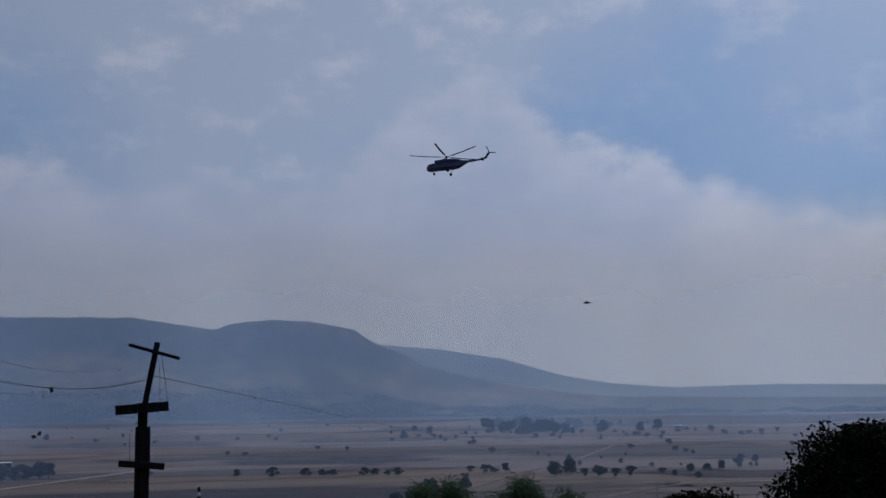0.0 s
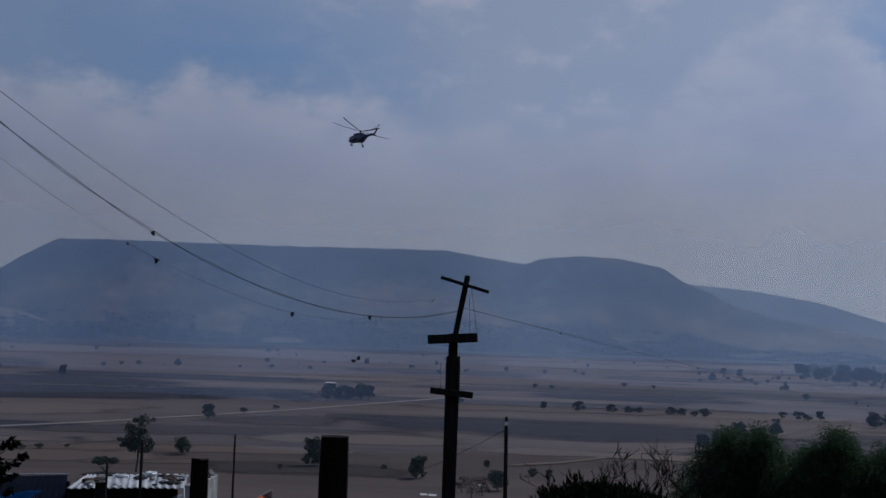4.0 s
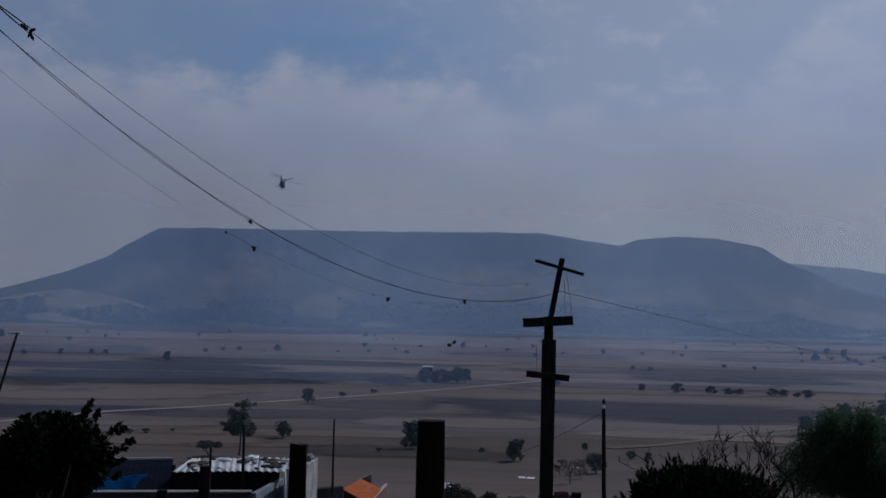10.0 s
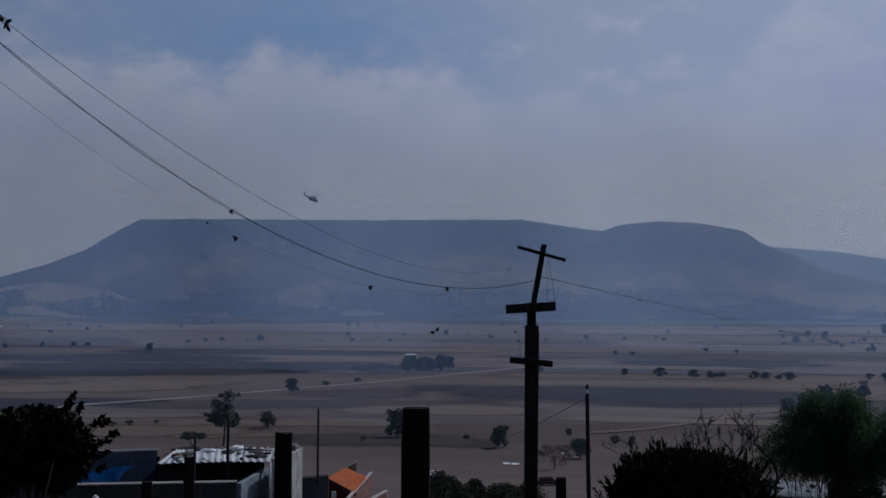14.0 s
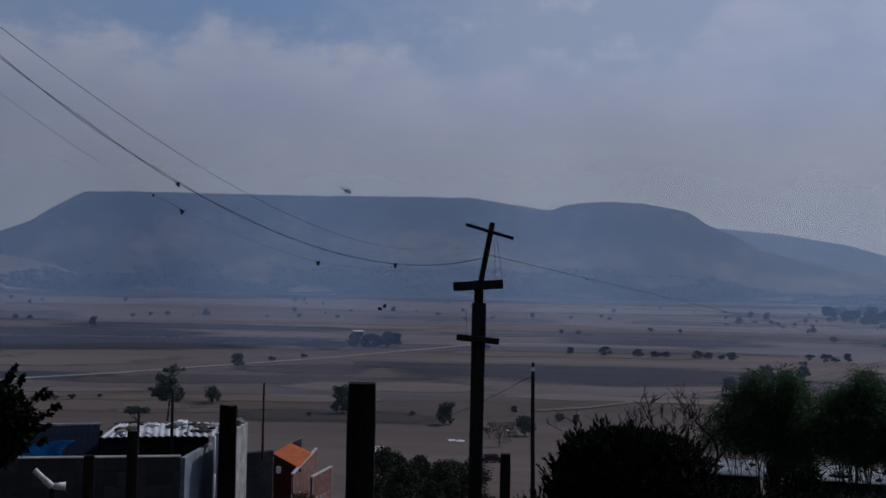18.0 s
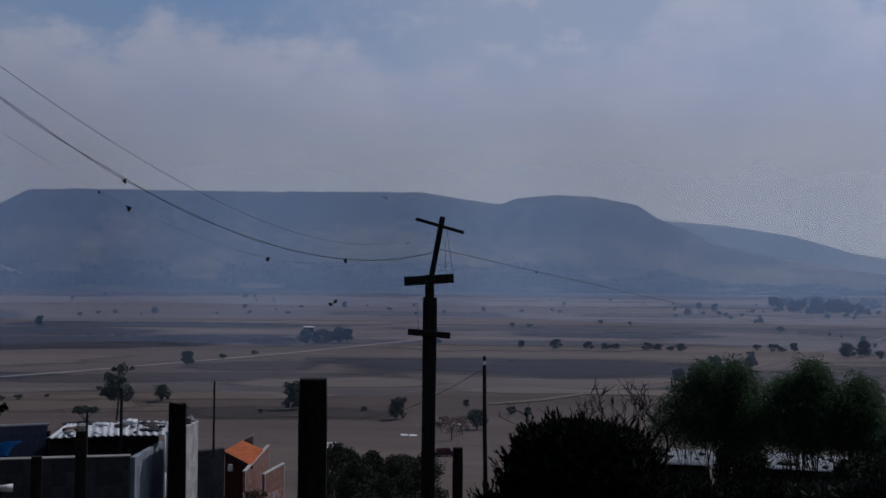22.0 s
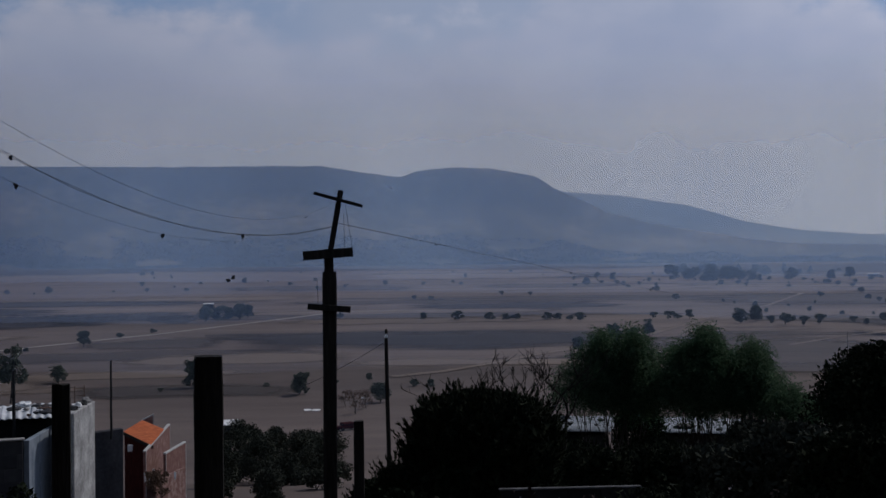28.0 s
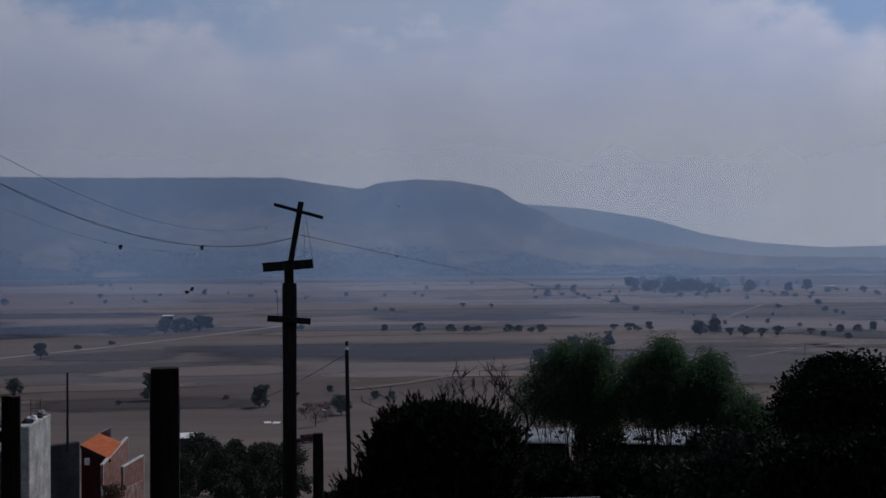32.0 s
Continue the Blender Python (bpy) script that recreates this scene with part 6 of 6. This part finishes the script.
block_wall("garden_wall", "low dark garden wall with a weathered coping", pxy(-4.9, 14.0), pxy(-11.6, 14.3), -4.6, hz(14.1, -11.15), DARK_BLOCK, thick=0.06, cap=WEATHERED)


def broken_frame():
    """A broken white frame that leans behind the bush: an upright, a sill and loose slats."""
    d = 19.6
    ob = thing("broken_trellis", "broken white timber frame half hidden behind the dark bush", "trellis", m=Matrix.Translation(at(-0.6, d, hz(d, -10.3))))
    for k, (a0, e0, a1, e1, r) in enumerate(((-0.75, -9.0, -0.78, -10.4, 0.022), (-0.7, -10.35, -1.9, -10.25, 0.018), (-1.0, -9.9, -1.35, -10.1, 0.016), (-1.5, -9.85, -2.0, -9.95, 0.016), (-1.1, -9.0, -1.35, -9.25, 0.014), (-2.1, -8.9, -2.3, -9.3, 0.014))):
        p, q = at(a0, d, hz(d, e0)), at(a1, d, hz(d, e1))
        o = at(-0.6, d, hz(d, -10.3))
        part("slat" if k > 1 else ("upright", "sill")[k], rod(bmesh.new(), p - o, q - o, r, r * 0.9, 6), WHITE_PAINT, ob)
    part("leg", rod(bmesh.new(), at(-0.78, d, hz(d, -10.4)) - o, on_ground(-0.78, d, -0.1) - o, 0.02, 0.02, 6), WHITE_PAINT, ob)


broken_frame()


def far_car(az, el, w, label, mat, turn):
    p, d = plain(az, el)
    ob = thing("parked_car", label, "car", "cars on the plain", m=Matrix.Translation(p) @ Matrix.Rotation(radians(az + turn), 4, "Z"))
    bm = bmesh.new()
    box(bm, (-w / 2, -0.8, 0.35), (w / 2, 0.8, 0.85), 0.12)
    part("body", bm, mat, ob)
    bm = bmesh.new()
    box(bm, (-w * 0.28, -0.7, 0.82), (w * 0.3, 0.7, 1.4), 0.16)
    part("cabin", bm, mat, ob)
    bm = bmesh.new()
    box(bm, (-w * 0.285, -0.705, 0.95), (w * 0.305, 0.705, 1.25), 0.12)
    part("windows", bm, GLASS, ob)
    for sx in (-0.32, 0.32):
        for sy in (-0.78, 0.78):
            bm = bmesh.new()
            rod(bm, (sx * w, sy - 0.1, 0.3), (sx * w, sy + 0.1, 0.3), 0.3, 0.3, 14)
            part("wheel", bm, RUBBER, ob)


far_car(2.72, -8.25, 4.0, "dark red pickup parked by the dry trees", DARK_RED, 30)


def white_slab(az, el, w, turn):
    p, d = plain(az, el)
    ob = thing("white_sheet", "flat white sheet lying on the dry ground", "sheet", "white sheets on the plain", m=Matrix.Translation(p) @ Matrix.Rotation(radians(az + turn), 4, "Z"))
    bm = bmesh.new()
    prism(bm, [Vector((-w / 2, -0.7, 0.05)), Vector((w / 2, -0.7, 0.1)), Vector((w / 2, 0.7, 0.2)), Vector((-w / 2, 0.7, 0.26))], Vector((0, 0, 0.06)))
    part("sheet", bm, WHITE_PAINT, ob)


white_slab(4.62, -7.28, 1.4, 8)
white_slab(4.2, -7.3, 1.5, -12)
white_slab(1.9, -6.75, 1.0, 0)


def far_shed(az, el, w, h, label):
    p, d = plain(az, el)
    ob = thing("shed", label, "shed", m=Matrix.Translation(p) @ Matrix.Rotation(radians(az), 4, "Z"))
    bm = bmesh.new()
    box(bm, (-w / 2, 0, -0.5), (w / 2, 3, h), 0.03)
    part("wall", bm, DARK_BLOCK, ob)
    bm = bmesh.new()
    prism(bm, [Vector((-w / 2 - 0.3, -0.3, h)), Vector((w / 2 + 0.3, -0.3, h)), Vector((w / 2 + 0.3, 3.4, h + 0.4)), Vector((-w / 2 - 0.3, 3.4, h + 0.4))], Vector((0, 0, 0.08)))
    part("roof", bm, WHITE_PAINT, ob, "pale sheet roof")


far_shed(8.45, -8.55, 3.2, 2.4, "small shed with a pale roof below the street")
far_shed(9.3, -2.3, 6.0, 3.0, "far shed with a pale roof beside the trees")
far_shed(-22.2, -1.0, 14.0, 4.0, "far pale-roofed shed on the plain")

# ---- helicopter ----
def helicopter():
    """A transport helicopter: x forward, y to its left, z up, its origin in the cabin's middle."""
    ob = thing("helicopter", "dark blue-grey transport helicopter with five rotor blades in flight", "helicopter")

    def oval(x, w, lo, hi, n=20, sq=2.6):
        ring = []
        for k in range(n):
            a = math.tau * k / n
            c, s = math.cos(a), math.sin(a)
            cc = math.copysign(abs(c) ** (2 / sq), c)
            ss = math.copysign(abs(s) ** (2 / sq), s)
            ring.append(Vector((x, w / 2 * cc, (lo + hi) / 2 + (hi - lo) / 2 * ss)))
        return ring

    bm = bmesh.new()
    loft(bm, [oval(6.05, 0.5, -0.55, -0.05), oval(5.9, 1.2, -0.9, 0.35), oval(5.4, 1.9, -1.15, 0.75), oval(4.6, 2.35, -1.25, 1.05), oval(3.4, 2.5, -1.25, 1.15),
              oval(1.0, 2.5, -1.25, 1.15), oval(-2.2, 2.5, -1.25, 1.15), oval(-3.6, 2.3, -1.0, 1.15), oval(-5.2, 1.6, -0.15, 1.15), oval(-6.4, 1.0, 0.35, 1.1)])
    part("fuselage", bm, HULL, ob, smooth=True)
    bm = bmesh.new()
    loft(bm, [oval(-6.3, 1.0, 0.35, 1.1, 14), oval(-8.5, 0.75, 0.5, 1.1, 14), oval(-10.6, 0.5, 0.7, 1.15, 14), oval(-11.3, 0.4, 0.75, 1.2, 14)])
    part("tail_boom", bm, HULL, ob, smooth=True)
    bm = bmesh.new()
    prism(bm, [Vector((-10.7, -0.12, 0.75)), Vector((-11.9, -0.1, 1.05)), Vector((-13.0, -0.06, 2.75)), Vector((-12.35, -0.06, 2.85)), Vector((-11.4, -0.1, 1.5)), Vector((-10.4, -0.12, 1.15))], Vector((0, 0.22, 0)))
    part("tail_fin", bm, HULL, ob)
    bm = bmesh.new()
    box(bm, (-10.9, -1.35, 0.88), (-10.2, 1.35, 0.96), 0.02)
    part("stabiliser", bm, HULL, ob)
    bm = bmesh.new()
    loft(bm, [oval(3.3, 0.9, 1.0, 1.5, 16), oval(2.8, 1.6, 1.05, 1.95, 16), oval(0.4, 1.7, 1.05, 2.1, 16), oval(-2.0, 1.5, 1.05, 2.0, 16), oval(-3.8, 0.8, 1.0, 1.6, 16), oval(-5.0, 0.3, 1.0, 1.2, 16)])
    part("engine_housing", bm, HULL, ob, smooth=True)
    for y in (-0.45, 0.45):
        bm = bmesh.new()
        rod(bm, (2.6, y, 1.55), (3.5, y, 1.55), 0.34, 0.3, 14)
        part("air_intake", bm, BLADE, ob)
    for y in (-1.42, 1.42):
        bm = bmesh.new()
        rod(bm, (-1.6, y, -0.55), (2.0, y, -0.55), 0.36, 0.36, 14)
        part("side_tank", bm, HULL, ob, smooth=True)
    for s in (-1, 1):
        for k in range(5):
            bm = bmesh.new()
            rod(bm, (2.2 - k * 0.95, s * 1.235, 0.3), (2.2 - k * 0.95, s * 1.27, 0.3), 0.2, 0.2, 14)
            part("porthole", bm, GLASS, ob)
        bm = bmesh.new()
        prism(bm, [Vector((5.0, s * 1.15, -0.1)), Vector((4.1, s * 1.24, -0.15)), Vector((4.1, s * 1.2, 0.7)), Vector((4.75, s * 1.08, 0.65))], Vector((0, s * 0.04, 0)))
        part("cockpit_side_window", bm, GLASS, ob)
        bm = bmesh.new()
        prism(bm, [Vector((5.98, s * 0.06, 0.0)), Vector((5.72, s * 0.8, 0.0)), Vector((5.2, s * 0.85, 0.7)), Vector((5.5, s * 0.06, 0.72))], Vector((0.07, 0, 0.03)))
        part("windscreen", bm, GLASS, ob)
    for x, y in ((3.9, -0.2), (3.9, 0.2), (-0.6, -2.2), (-0.6, 2.2)):
        bm = bmesh.new()
        rod(bm, (x, y - 0.11, -2.05), (x, y + 0.11, -2.05), 0.42 if x < 0 else 0.3, None, 16)
        part("wheel", bm, RUBBER, ob, smooth=False)
    for a, b in (((-0.6, -2.2, -2.05), (-0.3, -1.1, -0.8)), ((-0.6, 2.2, -2.05), (-0.3, 1.1, -0.8)), ((3.9, 0, -2.05), (4.1, 0, -1.1)), ((-0.6, -2.2, -2.05), (-1.5, -1.1, -1.0)), ((-0.6, 2.2, -2.05), (-1.5, 1.1, -1.0))):
        bm = bmesh.new()
        rod(bm, a, b, 0.07, 0.07, 8)
        part("landing_strut", bm, HULL, ob)
    bm = bmesh.new()
    rod(bm, (0, 0, 2.0), (0, 0, 2.75), 0.2, 0.16, 12)
    part("rotor_mast", bm, BLADE, ob)
    rotor = part("main_rotor", rod(bmesh.new(), (0, 0, -0.18), (0, 0, 0.2), 0.42, 0.34, 14), BLADE, ob, "five-bladed main rotor", m=Matrix.Translation((0, 0, 2.75)))
    for k in range(5):
        bm = bmesh.new()
        rings = []
        for r, w, z in ((0.3, 0.16, 0.0), (1.6, 0.2, 0.06), (2.0, 0.56, 0.08), (6.0, 0.56, 0.35), (10.2, 0.56, 0.85), (10.6, 0.4, 0.9)):
            rings.append([Vector((r, -w / 2, z - 0.03)), Vector((r, w / 2, z - 0.03)), Vector((r, w / 2, z + 0.03)), Vector((r, -w / 2, z + 0.05))])
        b = part("blade", loft(bm, rings), BLADE, rotor)
        b.matrix_basis = Matrix.Rotation(math.tau * k / 5, 4, "Z")
    tail = part("tail_rotor", rod(bmesh.new(), (0, -0.12, 0), (0, 0.2, 0), 0.16, 0.13, 10), BLADE, ob, "three-bladed tail rotor", m=Matrix.Translation((-12.7, 0.35, 2.65)))
    for k in range(3):
        bm = bmesh.new()
        box(bm, (-0.13, 0.02, 0.1), (0.13, 0.08, 1.95), 0.02)
        b = part("blade", bm, BLADE, tail)
        b.matrix_basis = Matrix.Rotation(math.tau * k / 3, 4, "Y")
    return ob, rotor, tail


heli, rotor, tail_rotor = helicopter()


def bird():
    """A small bird in flight."""
    ob = thing("bird", "small dark bird flying past", "bird")
    bm = bmesh.new()
    bmesh.ops.create_icosphere(bm, subdivisions=2, radius=1.0)
    for v in bm.verts:
        v.co = Vector((v.co.x * 0.075 * (1 if v.co.x > 0 else 1.3), v.co.y * 0.024, v.co.z * 0.024))
    part("body", bm, WIRE, ob, smooth=True)
    for s in (-1, 1):
        bm = bmesh.new()
        prism(bm, [Vector((0.035, s * 0.015, 0)), Vector((0.02, s * 0.09, 0.02)), Vector((-0.03, s * 0.14, 0.015)), Vector((-0.03, s * 0.015, 0))], Vector((0, 0, 0.006)))
        part("wing", bm, WIRE, ob)
    bm = bmesh.new()
    prism(bm, [Vector((-0.08, -0.012, 0)), Vector((-0.14, -0.03, 0)), Vector((-0.14, 0.03, 0)), Vector((-0.08, 0.012, 0))], Vector((0, 0, 0.005)))
    part("tail", bm, WIRE, ob)
    return ob


small_bird = bird()

# bearing, elevation and distance of the helicopter, with its bank
FLIGHT = [
    (0.0, -11.28, 11.91, 335, 5), (1.0, -5.5, 11.61, 340, 9), (2.0, -0.25, 11.05, 352, 11), (3.0, 4.5, 10.49, 370, 12), (4.0, 8.44, 9.84, 398, 14),
    (5.5, 12.71, 8.91, 445, 19), (7.0, 15.28, 8.01, 498, 20), (8.0, 16.21, 7.43, 540, 20), (9.0, 16.59, 6.95, 582, 18), (10.0, 16.61, 6.62, 627, 17),
    (11.0, 16.28, 6.18, 672, 15), (12.0, 15.7, 5.96, 720, 13), (13.0, 14.94, 5.67, 770, 11), (14.0, 14.16, 5.46, 822, 9), (15.5, 12.67, 5.15, 905, 8),
    (17.0, 11.03, 4.87, 995, 6), (18.0, 9.97, 4.74, 1060, 5), (19.0, 8.93, 4.65, 1128, 4), (20.0, 7.77, 4.5, 1198, 4), (21.0, 6.7, 4.41, 1270, 3),
    (22.0, 5.68, 4.28, 1345, 3), (23.0, 4.68, 4.15, 1420, 3), (24.0, 3.71, 4.02, 1500, 2), (25.5, 2.4, 3.78, 1620, 2), (27.0, 1.23, 3.58, 1745, 2),
    (28.0, 0.51, 3.5, 1830, 2), (29.0, -0.13, 3.42, 1920, 2), (30.0, -0.66, 3.34, 2010, 1), (31.0, -1.21, 3.25, 2100, 1), (32.0, -1.76, 3.16, 2190, 1),
]


def motions():
    """All that moves: the helicopter and its rotors, and the bird."""
    spots = [at(az, d, hz(d, el)) for _, az, el, d, _ in FLIGHT]
    rows, yaws = [], []
    for k, (t, az, el, d, bank) in enumerate(FLIGHT):
        a, b = max(0, k - 1), min(len(FLIGHT) - 1, k + 1)
        way = (spots[b] - spots[a]) / (FLIGHT[b][0] - FLIGHT[a][0])
        yaw = math.degrees(math.atan2(way.y, way.x))
        yaw += float(np.interp(t, SWING_T, SWING))
        yaws.append(yaw)
        rows.append((t, pose(*spots[k], bank, float(np.interp(t, NOSE_T, NOSE)), yaw)))
    walk(heli, rows)
    step = 1 / 15
    n = int(32 / step)
    yaws = np.degrees(np.unwrap(np.radians(yaws)))
    turned = [float(np.interp(k * step, [f[0] for f in FLIGHT], yaws - yaws[0])) for k in range(n + 1)]
    walk(rotor, [(k * step, pose(0, 0, 2.75, 0, 0, -79.2 * k + ROTOR_PHASE - turned[k])) for k in range(n + 1)])
    walk(tail_rotor, [(k * step, pose(-12.7, 0.35, 2.65, 0, 71.0 * k + 20, 0)) for k in range(n + 1)])
    b0, b1 = at(-17.94, 26, hz(26, 5.05)), at(-15.18, 26, hz(26, 4.79))
    v = (b1 - b0) * 10
    fly = [(t, b0 + v * t + Vector((0, 0, 0.25 * t * t))) for t in (0.0, 0.5, 1.0, 2.0, 3.0)]
    far = fly[-1][1] + Vector((-60, -40, 4))
    fly += [(8.0, far), (32.0, far + Vector((-120, -90, 10)))]
    walk(small_bird, [(t, pose(*p, 0, 0, math.degrees(math.atan2(v.y, v.x)))) for t, p in fly])


ROTOR_PHASE = 12.0
# how far the nose points off the flight path
NOSE_T, NOSE = (0, 1, 2, 3, 4, 7, 10, 32), (3, 0, -3, -5, -4, 0, 3, 3)
SWING_T, SWING = (0, 1, 2, 3, 4, 5.5, 7, 8, 9, 9.5, 12.5, 32), (-6, -10, -16, -14, -12, -8, -4, 0, 0, 0, -15, -15)
motions()
